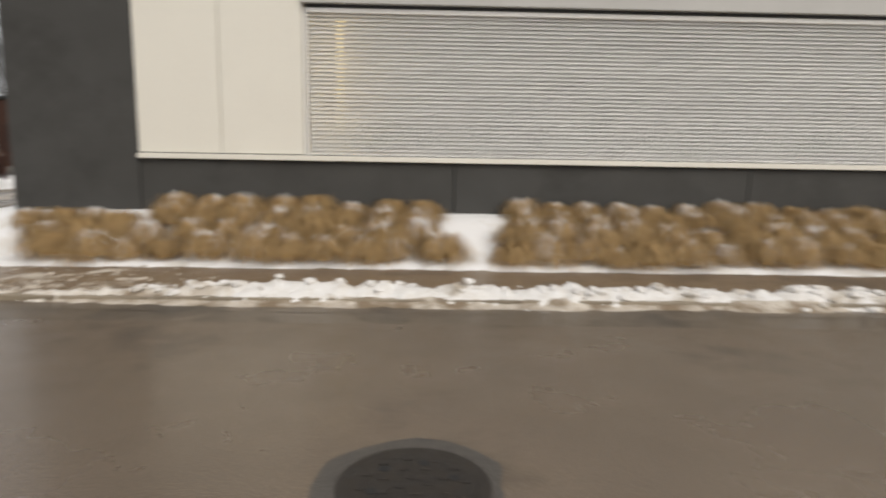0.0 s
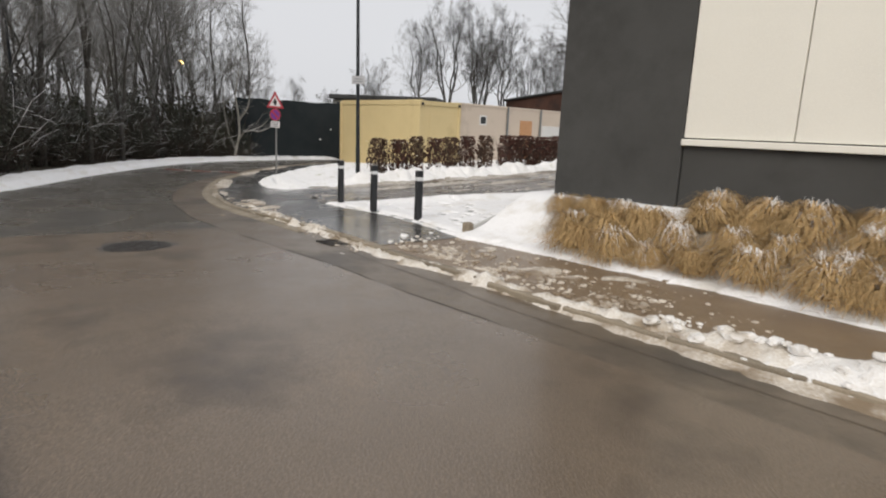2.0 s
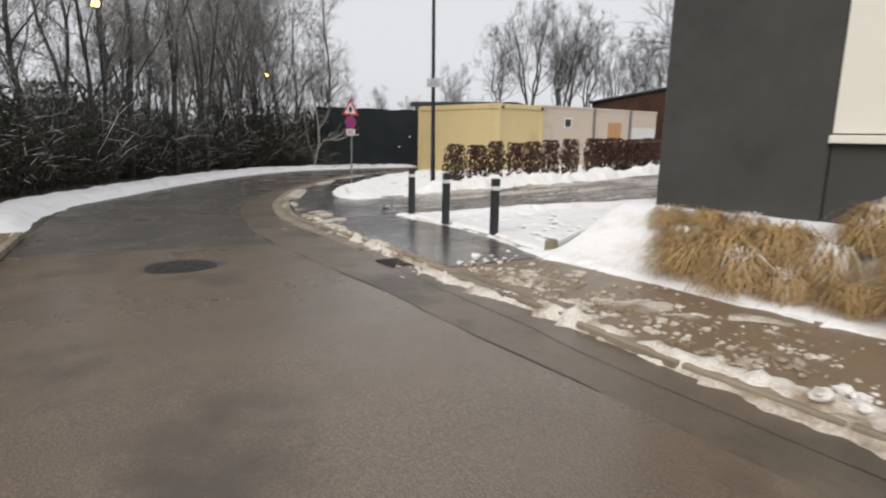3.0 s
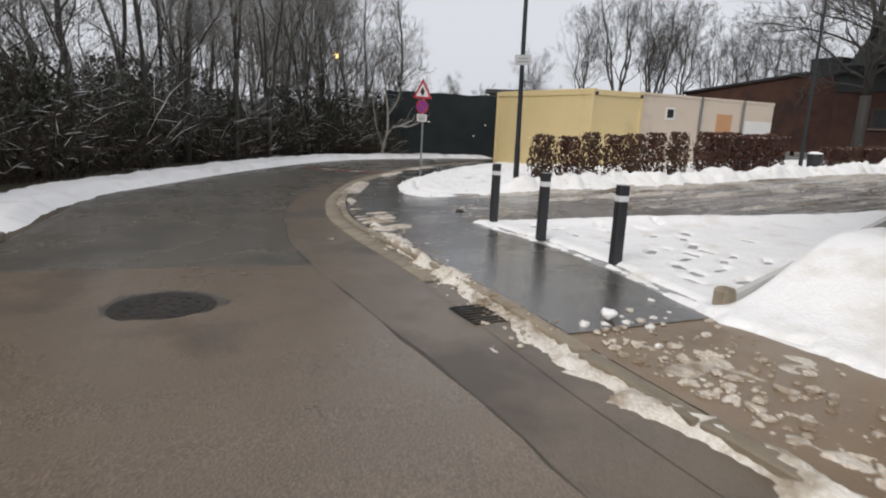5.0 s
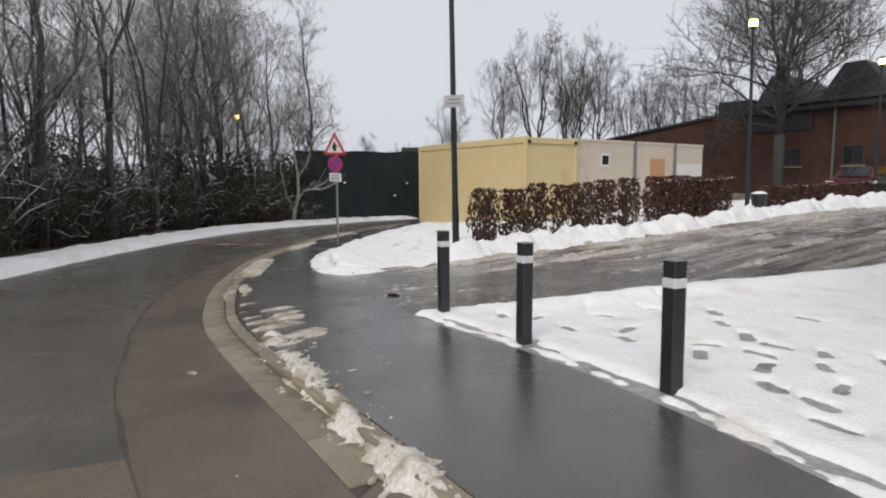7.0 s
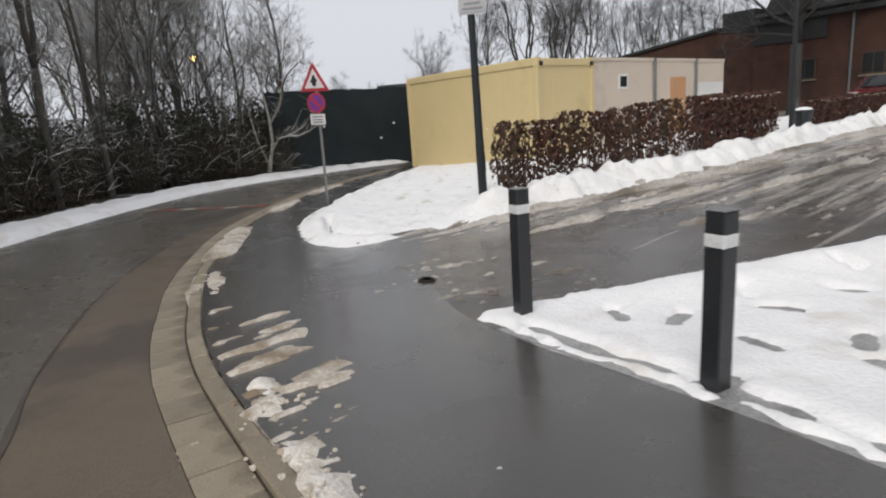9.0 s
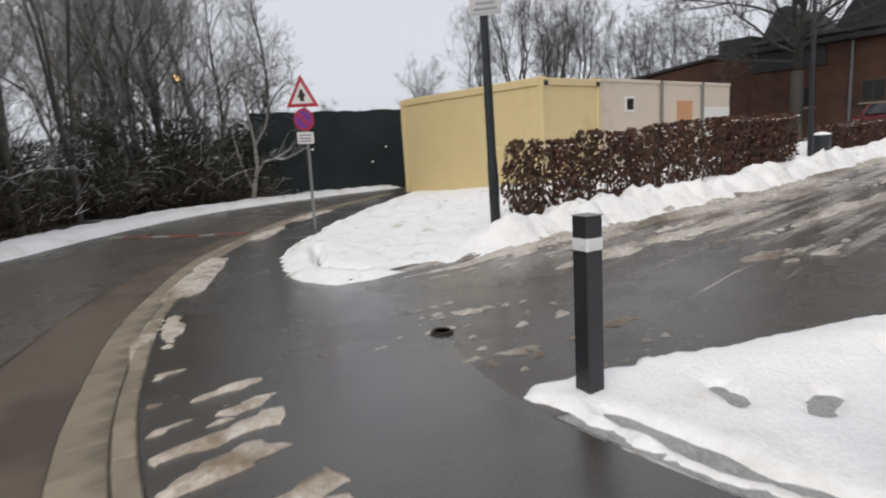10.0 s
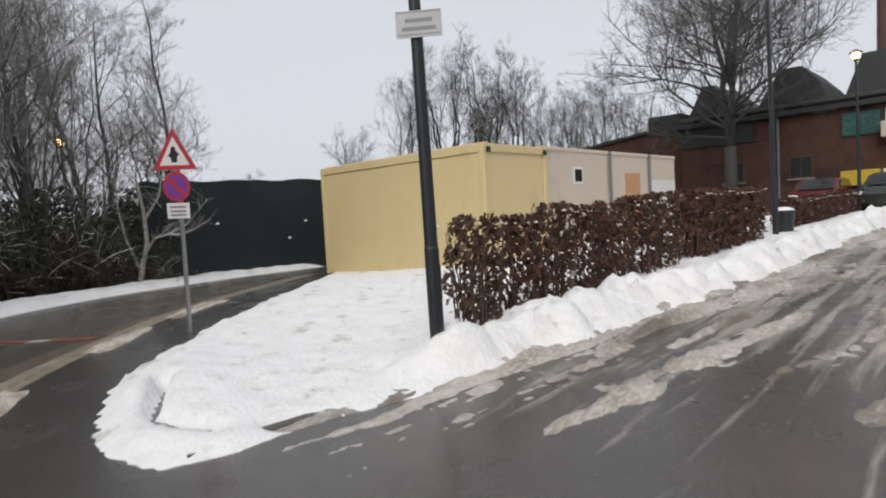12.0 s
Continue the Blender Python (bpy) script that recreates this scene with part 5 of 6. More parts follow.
def grow(rs, h, r, spread=0.34, counts=(13, 7, 6), start=0.3, lean=(0, 0), up=0.75, twigs=4, fork=0.0, stems=1, fan=0.12):
    """A bare tree: trunk, forked stems and limbs, then boughs and pointed twigs."""
    trunk, crown = [], []

    def along(p, t):
        f = t * (len(p) - 1)
        i = min(int(f), len(p) - 2)
        return p[i].lerp(p[i + 1], f - i)

    def twig(p, q, radius):
        d = (q - p).normalized()
        a = d.orthogonal().normalized()
        b = d.cross(a)
        crown.append(([p + radius * a, p + radius * (-0.5 * a + 0.87 * b), p + radius * (-0.5 * a - 0.87 * b), q], [(0, 1, 3), (1, 2, 3), (2, 0, 3)]))

    def bough(origin, direction, length, radius, level):
        d = direction.normalized()
        if level == 4:
            twig(origin, origin + d * length, radius)
            return
        p = [origin]
        n = 5 if level == 1 else (3 if level == 2 else 2)
        for k in range(n):
            d = (d + Vector((rs.normal(0, .20), rs.normal(0, .20), rs.normal(0.07, .13)))).normalized()
            p.append(p[-1] + d * length / n)
        rr = [radius * (1 - 0.78 * k / n) for k in range(n + 1)]
        (trunk if level == 1 else crown).append(tube(p, rr, 5 if level == 1 else 3, False))
        m = counts[level] if level < 3 else twigs
        for k in range(m):
            t = rs.uniform(0.2, 1.0)
            side = Matrix.Rotation(rs.uniform(0, 6.283), 3, d) @ d.orthogonal().normalized()
            nd = d * rs.uniform(0.5, 0.9) + side * rs.uniform(0.45, 0.9) + Vector((0, 0, 0.2))
            bough(along(p, t), nd, length * rs.uniform(0.36, 0.6), max(0.0055, radius * 0.42), level + 1)

    def stem(base, top, r0, r1, t0):
        pts = [base.lerp(top, i / 8) + Vector((rs.normal(0, 0.013 * h), rs.normal(0, 0.013 * h), 0)) * (min(i, 4) / 4) for i in range(9)]
        trunk.append(tube(pts, [r0 + (r1 - r0) * i / 8 for i in range(9)], 8))
        n = max(3, int(round(counts[0] / stems)))
        for k in range(n):
            t = t0 + (0.98 - t0) * (k + rs.rand()) / n
            a = rs.uniform(0, 6.283)
            d = Vector((math.cos(a), math.sin(a), up * rs.uniform(0.7, 1.5))) + Vector((top.x - base.x, top.y - base.y, 0)) * 0.12
            bough(along(pts, t), d, h * spread * (1.15 - 0.72 * t) * rs.uniform(0.7, 1.2), (r0 + (r1 - r0) * t) * 0.5, 1)
    tip = Vector((lean[0] * h, lean[1] * h, h))
    if stems == 1:
        stem(Vector((0, 0, -0.3)), tip, r * 1.15, r * 0.12, start)
    else:
        f = Vector((lean[0] * fork * h, lean[1] * fork * h, fork * h))
        trunk.append(tube([Vector((0, 0, -0.3)), Vector((0, 0, 0.15)), f * 0.5 + Vector((rs.normal(0, .05), 0, 0)), f], [r * 1.35, r * 1.08, r * 0.95, r * 0.9], 10))
        a0 = rs.uniform(0, 6.283)
        for k in range(stems):
            a = a0 + 6.283 * k / stems + rs.normal(0, .3)
            q = tip + Vector((math.cos(a), math.sin(a), 0)) * fan * h * rs.uniform(0.7, 1.3) - Vector((0, 0, h * rs.uniform(0, 0.14)))
            stem(f - Vector((0, 0, 0.1)), q, r * 0.62, r * 0.08, start)
    return merge(trunk), merge(crown)


def make_tree(rs, name, label, group, mat="bark", crown_mat="twig", **k):
    t = thing(name, (0, 0, -60), label, "tree", group)
    a, b = grow(rs, **k)
    part("trunk", mesh_of("trunk", *a, M[mat], True), None, t)
    part("crown", mesh_of("crown", *b, M[crown_mat]), None, t)
    return t


def plant(kind, x, y, z, s=1.0, turn=0.0, placed=set()):
    m = pose(x, y, z, 0, 0, turn) @ Matrix.Scale(s, 4)
    if kind.name in placed:
        t = copy_thing(kind, m)
        t.matrix_basis = m
        return t
    placed.add(kind.name)
    kind.matrix_basis = m
    return kind


def woods():
    rs = np.random.RandomState(41)
    group = "bare trees of the roadside wood"
    kinds = []
    for k in range(7):
        forked = k % 2 == 1
        kinds.append(make_tree(rs, "woodland_tree", "dark bare forked tree of the roadside wood" if forked else "slim dark bare tree of the roadside wood", group, h=rs.uniform(10.5, 14), r=rs.uniform(0.085, 0.13), spread=rs.uniform(0.26, 0.36),
                               counts=(16, 7, 6), start=0.12 if forked else 0.2, lean=(rs.normal(0, .07), rs.normal(0, .07)), up=1.15, twigs=5, fork=rs.uniform(0.12, 0.3), stems=rs.choice([2, 3]) if forked else 1, fan=0.13))
    small = [make_tree(rs, "young_tree", "thin young bare tree with crooked branches", group, h=4.6, r=0.045, spread=0.42, counts=(11, 5, 4), start=0.12, lean=(rs.normal(0, .16), rs.normal(0, .16)), up=0.7, twigs=3) for _ in range(3)]
    edge = offset(spline(VERGE[4:] + [(-29.6, 24)], 0.5), 1.0)
    nrm = offset(spline(VERGE[4:] + [(-29.6, 24)], 0.5), 2.0) - edge
    n = len(edge)
    for rank, (d0, d1, count) in enumerate(((2.0, 3.8, 14), (3.8, 7, 11), (7, 13, 7), (13, 22, 5))):
        for k in range(count):
            i = int((k + rs.rand()) / count * n * (0.80 if rank < 2 else 0.72))
            i = min(i, n - 1)
            p = edge[i] + nrm[i] * rs.uniform(d0, d1)
            if p[1] > 14.6 and p[0] > -33:
                continue
            plant(kinds[rs.randint(7)], p[0], p[1], float(lie(*p)) - 0.05, rs.uniform(0.72, 1.15), rs.uniform(0, 360))
    # the wood's corner beside the fence
    for x, y, sc in ((-31.3, 12.6, .62), (-30.6, 13.7, .42), (-31.9, 15.4, .5), (-32.4, 13.9, .7), (-33.6, 15.0, .75), (-32.2, 11.6, .85), (-34.6, 13.2, .9)):
        plant(kinds[rs.randint(7)], x, y, -0.35, sc, rs.uniform(0, 360))
    # trees on the far side of the fence
    for k in range(10):
        plant(kinds[rs.randint(7)], -38 - rs.uniform(0, 10), 9 + rs.uniform(0, 6), -0.4, rs.uniform(0.7, 0.95), rs.uniform(0, 360))
    # brushwood: dark undergrowth, arching stems, snow along the uppermost
    shrubs = []
    for k in range(5):
        s = thing("undergrowth_shrub", (0, 0, -60), "dark tangled undergrowth shrub with snow on its twigs", "shrub", "undergrowth shrubs")
        part("foliage", mesh_of("foliage", *hedge_shape(rs, 2.3, 2.3, 2.6, 2100, 0.055), M["undergrowth"]), None, s)["kind"] = "stuff"
        st, fl = [], []
        for _ in range(46):
            a, b = rs.uniform(0, 6.283), rs.uniform(0, 6.283)
            p = [Vector((rs.uniform(-.7, .7), rs.uniform(-.7, .7), -0.1))]
            d = Vector((math.cos(a) * rs.uniform(.1, .6), math.sin(a) * rs.uniform(.1, .6), 1)).normalized()
            L_ = rs.uniform(1.2, 3.6)
            sag = 0.05 + 0.4 * rs.rand() ** 3
            for q in range(5):
                d = (d + Vector((math.cos(b) * sag * 0.7 + rs.normal(0, .15), math.sin(b) * sag * 0.7 + rs.normal(0, .15), -sag * 0.55 + rs.normal(0, .1)))).normalized()
                p.append(p[-1] + d * L_ / 5)
            st.append(tube(p, [0.016, 0.014, 0.012, 0.009, 0.007, 0.004], 3, False))
            for _q in range(4):
                i = rs.randint(2, 5)
                e = p[i] + Vector((rs.normal(0, .28), rs.normal(0, .28), rs.uniform(-.1, .35)))
                st.append(tube([p[i], e], [0.007, 0.002], 3, False))
                if rs.rand() < 0.22:
                    fl.append(tube([p[i] + Vector((0, 0, .012)), p[i].lerp(e, .5) + Vector((0, 0, .016)), e + Vector((0, 0, .008))], [0.004, 0.008, 0.003], 4, False))
            if rs.rand() < 0.10:
                fl.append(tube([v + Vector((0, 0, .016)) for v in p[2:]], [0.004, 0.009, 0.008, 0.003], 4, False))
        part("stemwork", mesh_of("stemwork", *merge(st), M["stem_dark"]), None, s)["kind"] = "stuff"
        part("snow_dusting", mesh_of("snow_dusting", *merge(fl), M["snow"]), None, s, "snow lying along thin twigs")["kind"] = "stuff"
        shrubs.append(s)
    for rank, (d0, d1, count) in enumerate(((2.1, 3.0, 30), (3, 5.0, 30), (5, 9, 22))):
        for k in range(count):
            i = min(int((k + rs.rand()) / count * n * 0.80), n - 1)
            p = edge[i] + nrm[i] * rs.uniform(d0, d1)
            if p[1] > 14.4 and p[0] > -33:
                continue
            plant(shrubs[rs.randint(5)], p[0], p[1], float(lie(*p)) - 0.08, rs.uniform(0.5, 1.1) * (1 + 0.16 * rank), rs.uniform(0, 360))
    for x, y, sc in ((-31.0, 13.3, .8), (-31.6, 14.3, .85), (-32.2, 15.2, .95), (-31.6, 12.3, 1.0), (-33.0, 13.6, 1.2), (-33.4, 15.6, 1.1), (-30.9, 12.2, .6), (-30.35, 15.2, .5), (-30.5, 14.2, .6), (-31.7, 15.9, .9)):
        plant(shrubs[rs.randint(5)], x, y, -0.38, sc, rs.uniform(0, 360))
    for k in range(46):
        i = min(int((k + rs.rand()) / 46 * n * 0.80), n - 1)
        p = edge[i] + nrm[i] * rs.uniform(1.6, 4.5)
        if p[1] > 14.6 and p[0] > -33:
            continue
        plant(small[rs.randint(3)], p[0], p[1], float(lie(*p)) - 0.05, rs.uniform(0.6, 1.3), rs.uniform(0, 360))


def birch():
    """A small pale birch with a long limb arching sideways, snow lying on it."""
    rs = np.random.RandomState(8)
    b = thing("birch_tree", (-30.2, 14.6, -0.4), "small pale forked birch with snow along its arching limb", "tree", "", 44)
    part("trunk", tube([(0, 0, 0), (0.12, 0.05, 0.7), (0.30, 0.05, 1.3), (0.25, 0.1, 2.2), (0.1, 0.1, 3.2), (0.3, 0.2, 4.6)], [0.085, 0.075, 0.065, 0.05, 0.035, 0.01], 8), M["birch"], b)
    limbs = [[(0.2, 0.05, 1.0), (0.55, 0.0, 1.45), (1.0, -0.05, 1.55), (1.5, 0.0, 1.8), (2.1, 0.1, 2.5)], [(0.95, -0.05, 1.55), (1.3, -0.1, 1.5), (1.75, -0.1, 1.65), (2.2, -0.1, 1.9)],
             [(0.05, 0.05, 0.6), (-0.25, 0.0, 1.4), (-0.45, 0.05, 2.3), (-0.5, 0.1, 3.4)], [(0.26, 0.1, 2.0), (0.7, 0.1, 2.6), (0.9, 0.15, 3.5)]]
    for l in limbs:
        part("limb", tube(l, [0.042 - 0.028 * q / (len(l) - 1) for q in range(len(l))], 6, False), M["birch"], b)
    tw = []
    for _ in range(130):
        l = limbs[rs.randint(4)]
        k = rs.randint(1, len(l))
        p = Vector(l[k - 1]).lerp(Vector(l[k]), rs.rand())
        q = p + Vector((rs.normal(0, .3), rs.normal(0, .3), rs.uniform(-.1, .5)))
        tw.append(tube([p, p.lerp(q, .5) + Vector((0, 0, .05)), q], [0.009, 0.006, 0.003], 3, False))
    part("crown", mesh_of("crown", *merge(tw), M["twig"]), None, b)["kind"] = "stuff"


birch()
woods()


def far_trees():
    rs = np.random.RandomState(52)
    kinds = [make_tree(rs, "broad_tree", "broad many-stemmed bare tree standing beyond the containers", "bare trees beyond the containers", "bark_wet", "twig_dark", h=15, r=0.22, spread=0.31, counts=(30, 7, 6), start=0.28, lean=(rs.normal(0, .02), rs.normal(0, .02)), up=1.3, twigs=6,
                       fork=0.10 + 0.05 * k, stems=(4, 3, 5)[k], fan=(0.13, 0.10, 0.17)[k]) for k in range(3)]
    spots = [(-42.6, 32.2, .46), (-40.6, 35.2, .66), (-38.4, 36.8, .76), (-37.4, 39.2, .80), (-36.2, 41.0, .72), (-35.5, 43.6, .58), (-34.6, 45.6, .65), (-33.8, 47.8, .68), (-32.6, 50, .60), (-39.5, 41.5, .68)]
    for i, (x, y, s) in enumerate(spots):
        plant(kinds[i % 3], x, y, 0.2, s, rs.uniform(0, 360))
    for x, y, s in ((-92, 52, 0.62), (-88, 56, 0.5), (-97, 49, 0.55), (-78, 62, .5)):
        plant(kinds[rs.randint(3)], x, y, -0.5, s, rs.uniform(0, 360))
    big = make_tree(rs, "courtyard_tree", "tall forked bare tree before the brick building", "", "bark_wet", "twig_dark", h=13.8, r=0.27, spread=0.36, counts=(60, 9, 7), start=0.04, lean=(0.0, 0.02), up=0.4, twigs=7, fork=0.22, stems=3, fan=0.06)
    plant(big, -21.6, 37.6, 0.5, 1.04, 40)


far_trees()

# ---- brick building and what stands before it ----


def brick_building():
    b = thing("brick_building", (0, 42.0, 1.1), "dark red brick building with dark pointed roofs", "building")
    box("wall", (-25.6, 0, -0.6), (-3.0, 10, 4.1), M["brick"], b, "weathered red brick wall")
    box("eave", (-25.8, -0.35, 4.101), (-2.7, 10.3, 4.35), M["roof_dark"], b, "dark eave", 0.02)
    box("roof", (-25.7, -0.1, 4.351), (-2.7, 10.1, 4.75), M["roof_dark"], b, "dark flat roof", 0.2)

    def peak(x0, x1, xa, xb, z1, y0=0.3, y1=7):
        bm = bmesh.new()
        z0 = 4.36
        vs = [bm.verts.new(p) for p in ((x0, y0, z0), (x1, y0, z0), (x0, y1, z0), (x1, y1, z0), (xa, y0 + 0.8, z1), (xb, y0 + 0.8, z1), (xa, y1 - .8, z1), (xb, y1 - .8, z1), (xb + 0.55 * (x1 - xb), y0 + 0.35, z0 + 0.62 * (z1 - z0)), (xb + 0.55 * (x1 - xb), y1 - 0.35, z0 + 0.62 * (z1 - z0)))]
        bmesh.ops.convex_hull(bm, input=vs)
        part("pointed_roof", bm, M["roof_dark"], b, "dark slate pointed roof")
    # thin sheet that makes the top of the wall darker on the left
    box("slate_storey", (-25.6, -0.09, 3.05), (-21.9, -0.001, 4.10), M["roof_dark"], b, "dark sheet over the upper wall", 0.01)
    peak(-25.5, -22.6, -24.8, -24.2, 6.5)
    peak(-22.0, -18.5, -20.9, -19.9, 6.65)
    peak(-18.1, -14.9, -17.4, -16.4, 6.7)
    box("wall", (-27.8, 0.4, -0.6), (-25.61, 8, 4.0), M["brick"], b)
    box("attic_block", (-27.8, 0.6, 4.001), (-25.81, 8, 5.2), M["roof_dark"], b, "dark flat-roofed block", 0.05)
    bm = bmesh.new()
    vs = [bm.verts.new((x, y, z)) for y in (0.5, 7) for x, z in ((-37, -0.6), (-27.81, -0.6), (-37, 3.2), (-27.81, 4.25))]
    bmesh.ops.convex_hull(bm, input=vs)
    part("low_wing", bm, M["brick"], b, "low brick wing")
    v = [(x, y, z + dz) for dz in (0.002, 0.16) for x, y, z in ((-37.2, 0.3, 3.2), (-27.81, 0.3, 4.25), (-27.81, 7.2, 4.25), (-37.2, 7.2, 3.2))]
    part("low_roof", (v, [(0, 3, 2, 1), (4, 5, 6, 7), (0, 1, 5, 4), (1, 2, 6, 5), (2, 3, 7, 6), (3, 0, 4, 7)]), M["roof_dark"], b, "dark sloping roof edge")
    # windows and the shop front
    w = box("window_band", (-18.1, -0.06, 2.75), (-16.55, 0.02, 3.9), M["roof_dark"], b, "dark-framed window band", 0.01)
    for k in range(2):
        box("pane", (-18.02 + 0.73 * k, -0.075, 2.83), (-17.33 + 0.73 * k, -0.061, 3.82), M["teal_glass"], w, "teal window pane", 0)
    box("balcony_front", (-16.5, -0.7, 2.55), (-13.2, -0.02, 3.25), M["beige"], b, "tan balcony front", 0.02)
    box("balcony_window", (-16.4, -0.06, 3.26), (-13.4, 0.02, 3.85), M["shutter"], b, "pale window above the balcony", 0.01)
    box("awning", (-18.0, -0.9, 0.45), (-16.55, -0.02, 1.15), M["yellow_awning"], b, "yellow awning", 0.03)
    box("sign_board", (-16.45, -0.5, 0.75), (-15.4, -0.02, 1.15), M["shutter"], b, "white sign board", 0.02)
    box("doorway", (-17.9, -0.06, -0.6), (-13.2, 0.02, 0.44), M["black"], b, "dark doorway", 0.01)
    for x, z0, z1 in ((-20.3, 1.0, 2.1), (-23.4, 1.0, 2.1)):
        w = box("window", (x, -0.05, z0), (x + 1.05, 0.02, z1), M["stem_dark"], b, "dark brown window", 0.01)
        for q in (0, 1):
            box("pane", (x + 0.08 + 0.47 * q, -0.065, z0 + 0.08), (x + 0.50 + 0.47 * q, -0.051, z1 - 0.08), M["glass_dark"], w, "", 0)
        box("sill", (x - 0.06, -0.12, z0 - 0.09), (x + 1.11, -0.001, z0 - 0.01), M["concrete"], w, "pale sill", 0.01)
    part("drainpipe", tube([(-20.75, -0.08, -0.5), (-20.75, -0.08, 4.1)], [0.06, 0.06], 8), M["text_grey"], b, "grey drainpipe")
    part("chimney", tube([(-17.4, 9, 4.7), (-17.4, 9, 16)], [0.52, 0.40], 16), M["chimney"], b, "tall slim red-brown brick chimney")
    for k in range(4):
        box("brick_course", (-25.61, -0.014, 0.0 + 1.02 * k), (-18.7, 0.0, 0.07 + 1.02 * k), M["brick"], b, "", 0.004)


brick_building()


def car(name, x, y, turn, mat, label, kind=0):
    c = thing(name, (x, y, float(upper(x, y))), label, "car", "", turn)
    bm = bmesh.new()
    prof = [(-2.1, 0.28), (-2.15, 0.62), (-2.0, 0.82), (-1.15, 0.92), (-0.45, 1.40), (1.15, 1.42), (1.85, 0.95), (2.1, 0.86), (2.15, 0.4), (2.05, 0.28)]
    rings = []
    for yy, k in ((-0.86, 0.0), (-0.80, 1.0), (0.80, 1.0), (0.86, 0.0)):
        rings.append([bm.verts.new((px * (0.985 if k == 0 else 1), yy * (1 - 0.13 * max(0, pz - 0.9) / 0.5), pz - (0.02 if k == 0 and pz > .5 else 0))) for px, pz in prof])
    for a, b in zip(rings[:-1], rings[1:]):
        for i in range(len(prof)):
            j = (i + 1) % len(prof)
            bm.faces.new((a[i], a[j], b[j], b[i]))
    bm.faces.new(rings[0][::-1])
    bm.faces.new(rings[-1])
    bmesh.ops.recalc_face_normals(bm, faces=bm.faces[:])
    part("body", bm, mat, c)
    for sy in (-1, 1):
        part("side_window", flat_shape([(-0.95, 0.95), (-0.42, 1.33), (1.08, 1.35), (1.6, 0.98)], sy * 0.835 - 0.02, sy * 0.835 + 0.02), M["glass_dark"], c, "dark side window")
        for wx in (-1.35, 1.35):
            w = part("wheel", tube([(wx, sy * 0.72, 0.31), (wx, sy * 0.88, 0.31)], [0.31, 0.31], 20), M["rubber"], c, "black tyre")
            part("rim", tube([(wx, sy * 0.70, 0.31), (wx, sy * 0.89, 0.31)], [0.19, 0.19], 16), M["steel"], w, "grey rim")
        box("headlight", (-2.16, sy * 0.62 - 0.17, 0.60), (-2.03, sy * 0.62 + 0.17, 0.74), M["band"], c, "clear headlight", 0.02)
        box("tail_light", (2.06, sy * 0.66 - 0.13, 0.66), (2.16, sy * 0.66 + 0.13, 0.82), M["red_paint"], c, "red tail light", 0.02)
    v = [(-1.17, -0.68, 0.945), (-1.17, 0.68, 0.945), (-0.5, 0.60, 1.40), (-0.5, -0.60, 1.40)]
    v += [(a - 0.015, b, d + 0.015) for a, b, d in v]
    part("windscreen", (v, [(0, 1, 2, 3), (7, 6, 5, 4), (0, 4, 5, 1), (1, 5, 6, 2), (2, 6, 7, 3), (3, 7, 4, 0)]), M["glass_dark"], c, "dark windscreen")


car("red_car", -18.4, 39.3, 90, M["red_paint"], "bright red car parked behind the hedge")
car("dark_car", -15.3, 36.4, 78, M["car_green"], "dark grey-green car parked at the top of the lane")


def far_building():
    b = thing("distant_building", (-60, 47, 0), "distant low dark flat-roofed building", "building", "", 38)
    box("wall", (-6, -3, -1), (6, 3, 4.7), M["far_wall"], b)
    box("roof", (-6.4, -3.4, 4.701), (6.4, 3.4, 5.2), M["roof_dark"], b, "dark flat roof", 0.05)
    for k in range(4):
        w = box("window", (-5.5 + 2.8 * k, -3.06, 3.2), (-3.7 + 2.8 * k, -2.98, 4.4), M["glass_dark"], b, "", 0.01)


far_building()

# ---- kerb and gutter stones ----


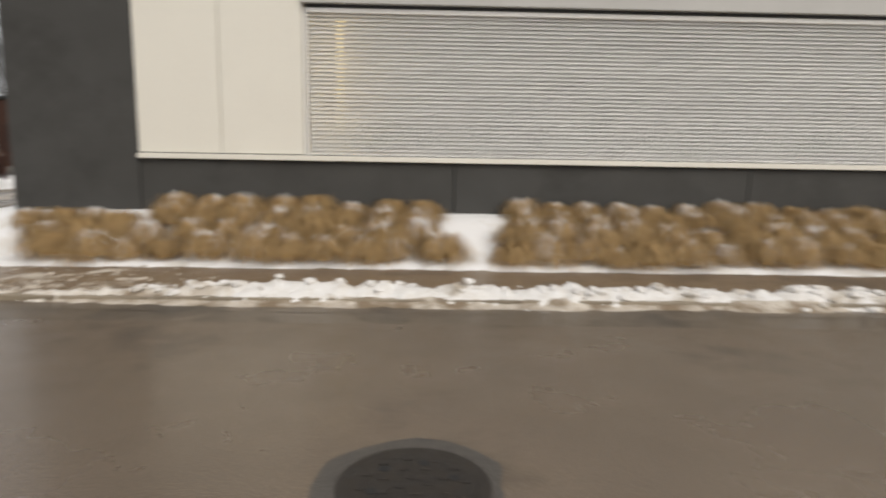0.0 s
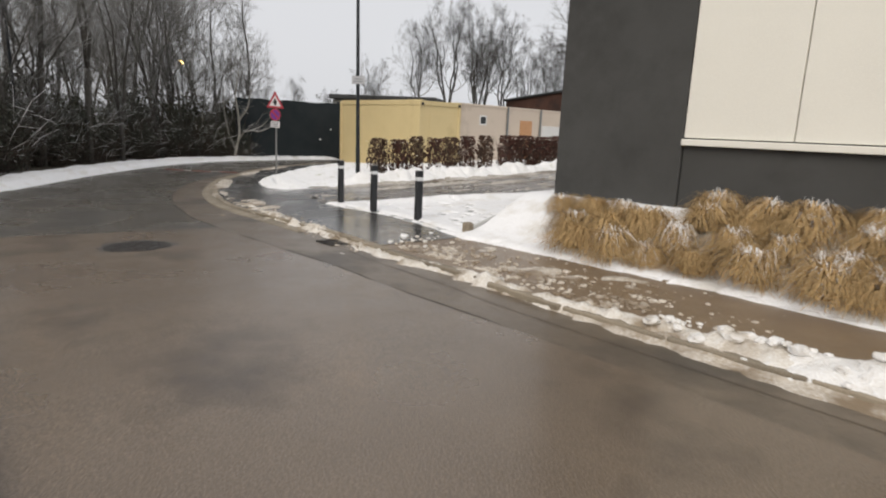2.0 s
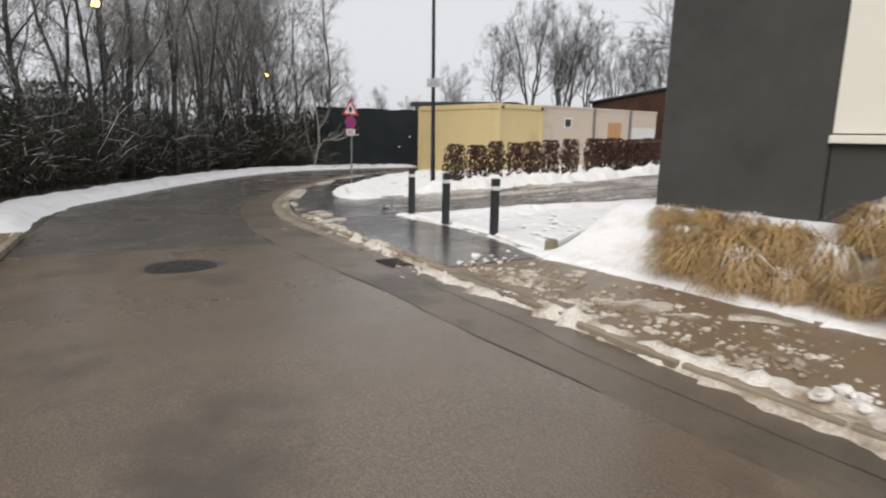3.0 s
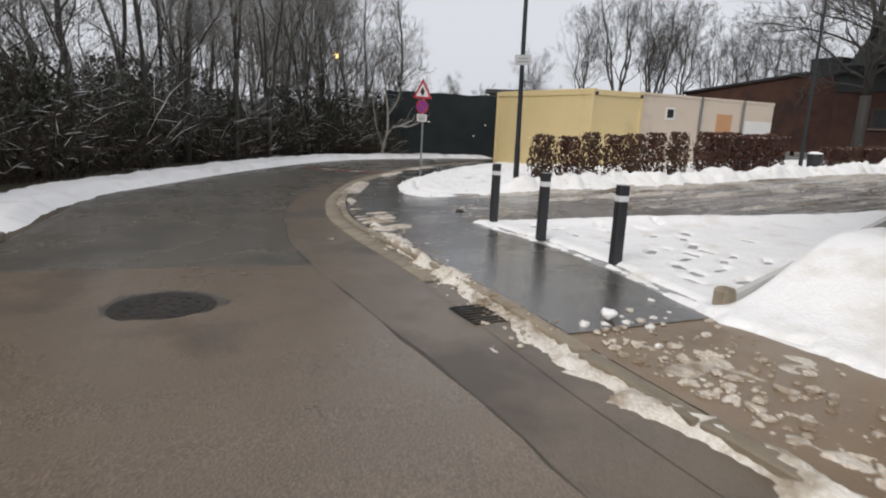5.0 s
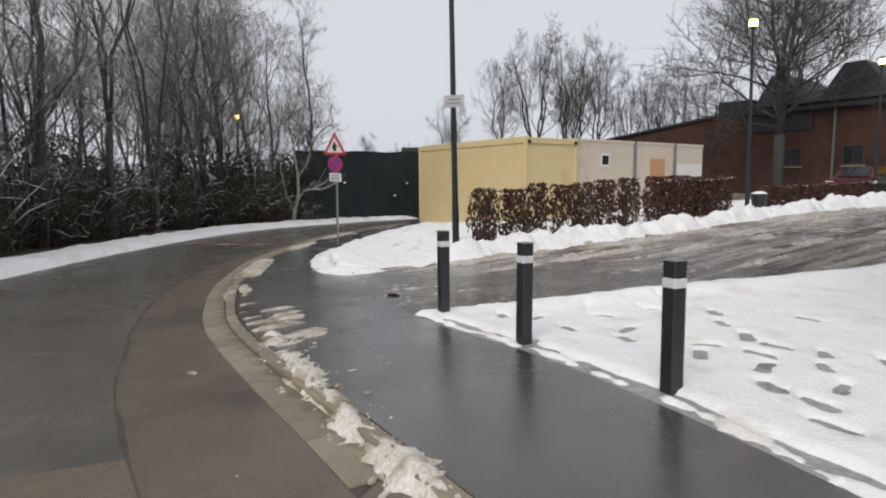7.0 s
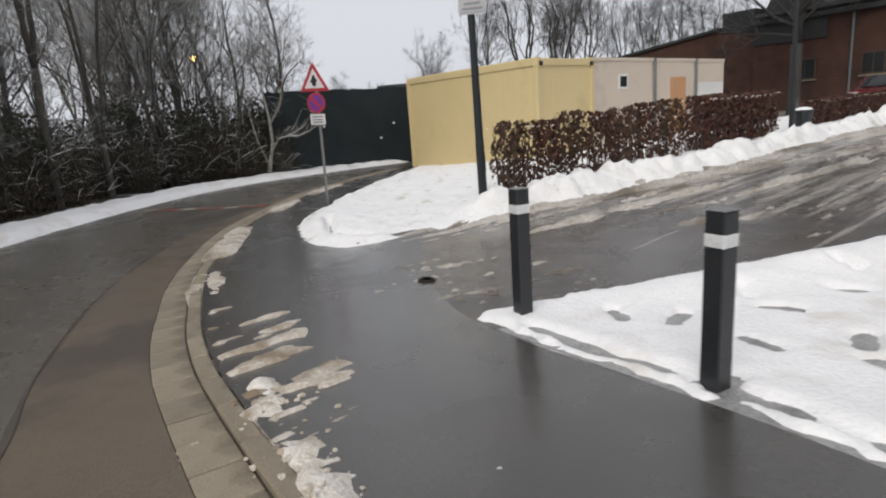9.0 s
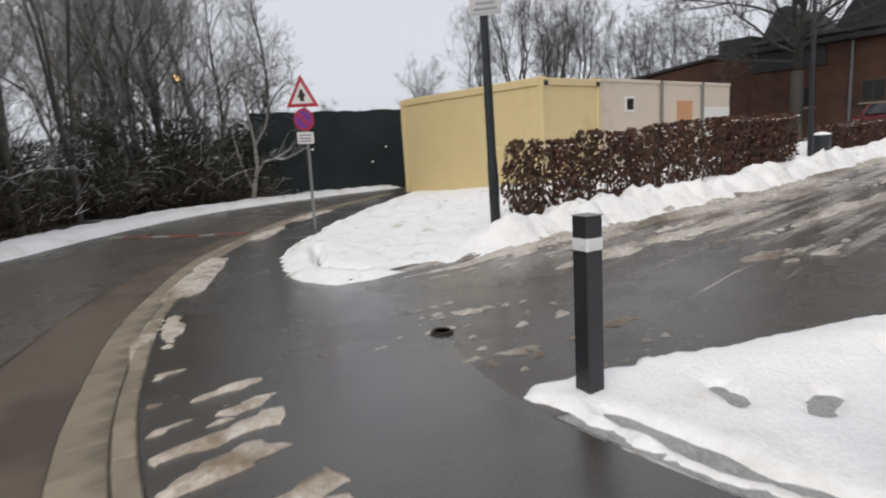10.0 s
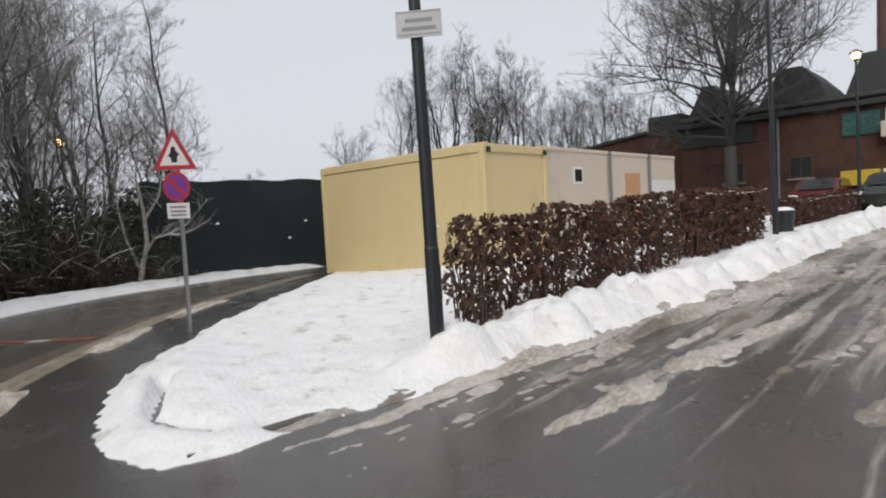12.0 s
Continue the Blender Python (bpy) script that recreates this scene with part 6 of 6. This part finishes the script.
def stones():
    kerb = structure(new("kerb"), "pale concrete kerb stones beside a row of gutter stones", "kerb")
    near = structure(new("kerb_near"), "pale worn concrete kerb of the near footway", "kerb")
    rs = np.random.RandomState(6)

    def stone(name, length, width, high, bevel):
        bm = hull_box((-length / 2, -width / 2, -0.10), (length / 2, width / 2, high), bevel)
        me = bpy.data.meshes.new(name)
        bm.to_mesh(me)
        bm.free()
        me.materials.append(M["concrete"])
        return me

    def lay(curve, me, gap, parent, name, height, x_min, x_max, jitter=0.004):
        s = np.concatenate([[0], np.cumsum(np.linalg.norm(np.diff(curve, axis=0), axis=1))])
        for u in np.arange(gap / 2, s[-1], gap):
            x, y = np.interp(u, s, curve[:, 0]), np.interp(u, s, curve[:, 1])
            if not x_min < x < x_max:
                continue
            x2, y2 = np.interp(u + 0.1, s, curve[:, 0]), np.interp(u + 0.1, s, curve[:, 1])
            a = math.degrees(math.atan2(y2 - y, x2 - x))
            z = height(x, y) + rs.normal(0, jitter * 0.6)
            tilt = math.degrees(math.atan2(height(x2, y2) - height(x, y), 0.1))
            part(name, me, None, parent, "", pose(x, y, z, rs.normal(0, 0.5), -tilt, a))
    kerb_me = stone("kerb_stone", 0.985, 0.122, 0.0, 0.012)
    short_me = stone("kerb_stone", 0.485, 0.122, 0.0, 0.012)
    gut_me = stone("gutter_stone", 0.318, 0.258, 0.0, 0.008)
    mid = offset(kerb_back, 0.065)
    lay(mid, kerb_me, 1.0, kerb, "kerb_stone", lambda x, y: float(upper(x, y)) + 0.006, -12.5, 15)
    lay(mid, short_me, 0.5, kerb, "kerb_stone", lambda x, y: float(upper(x, y)) + 0.006, -27, -12.5)
    lay(offset(kerb_back, 0.265), gut_me, 0.328, kerb, "gutter_stone", lambda x, y: float(lie(x, y)) + 0.004, -27.5, -9.3)
    lay(spline([(15, 2.04), (0, 2.04), (-4.5, 2.08), (-9, 2.22), (-13, 2.62)]), kerb_me, 1.0, near, "kerb_stone", lambda x, y: float(lie(x, y)) + 0.10, -13, 15)
    ring = spline(ISLAND[4:11], 0.25)
    dark_me = short_me.copy()
    dark_me.materials[0] = M["kerb_dark"]
    isl = structure(new("island_kerb"), "dark wet kerb stones round the snowy island", "kerb")
    lay(offset(ring, 0.40), dark_me, 0.5, isl, "kerb_stone", lambda x, y: float(upper(x, y)) + 0.03, -20, -15)


stones()
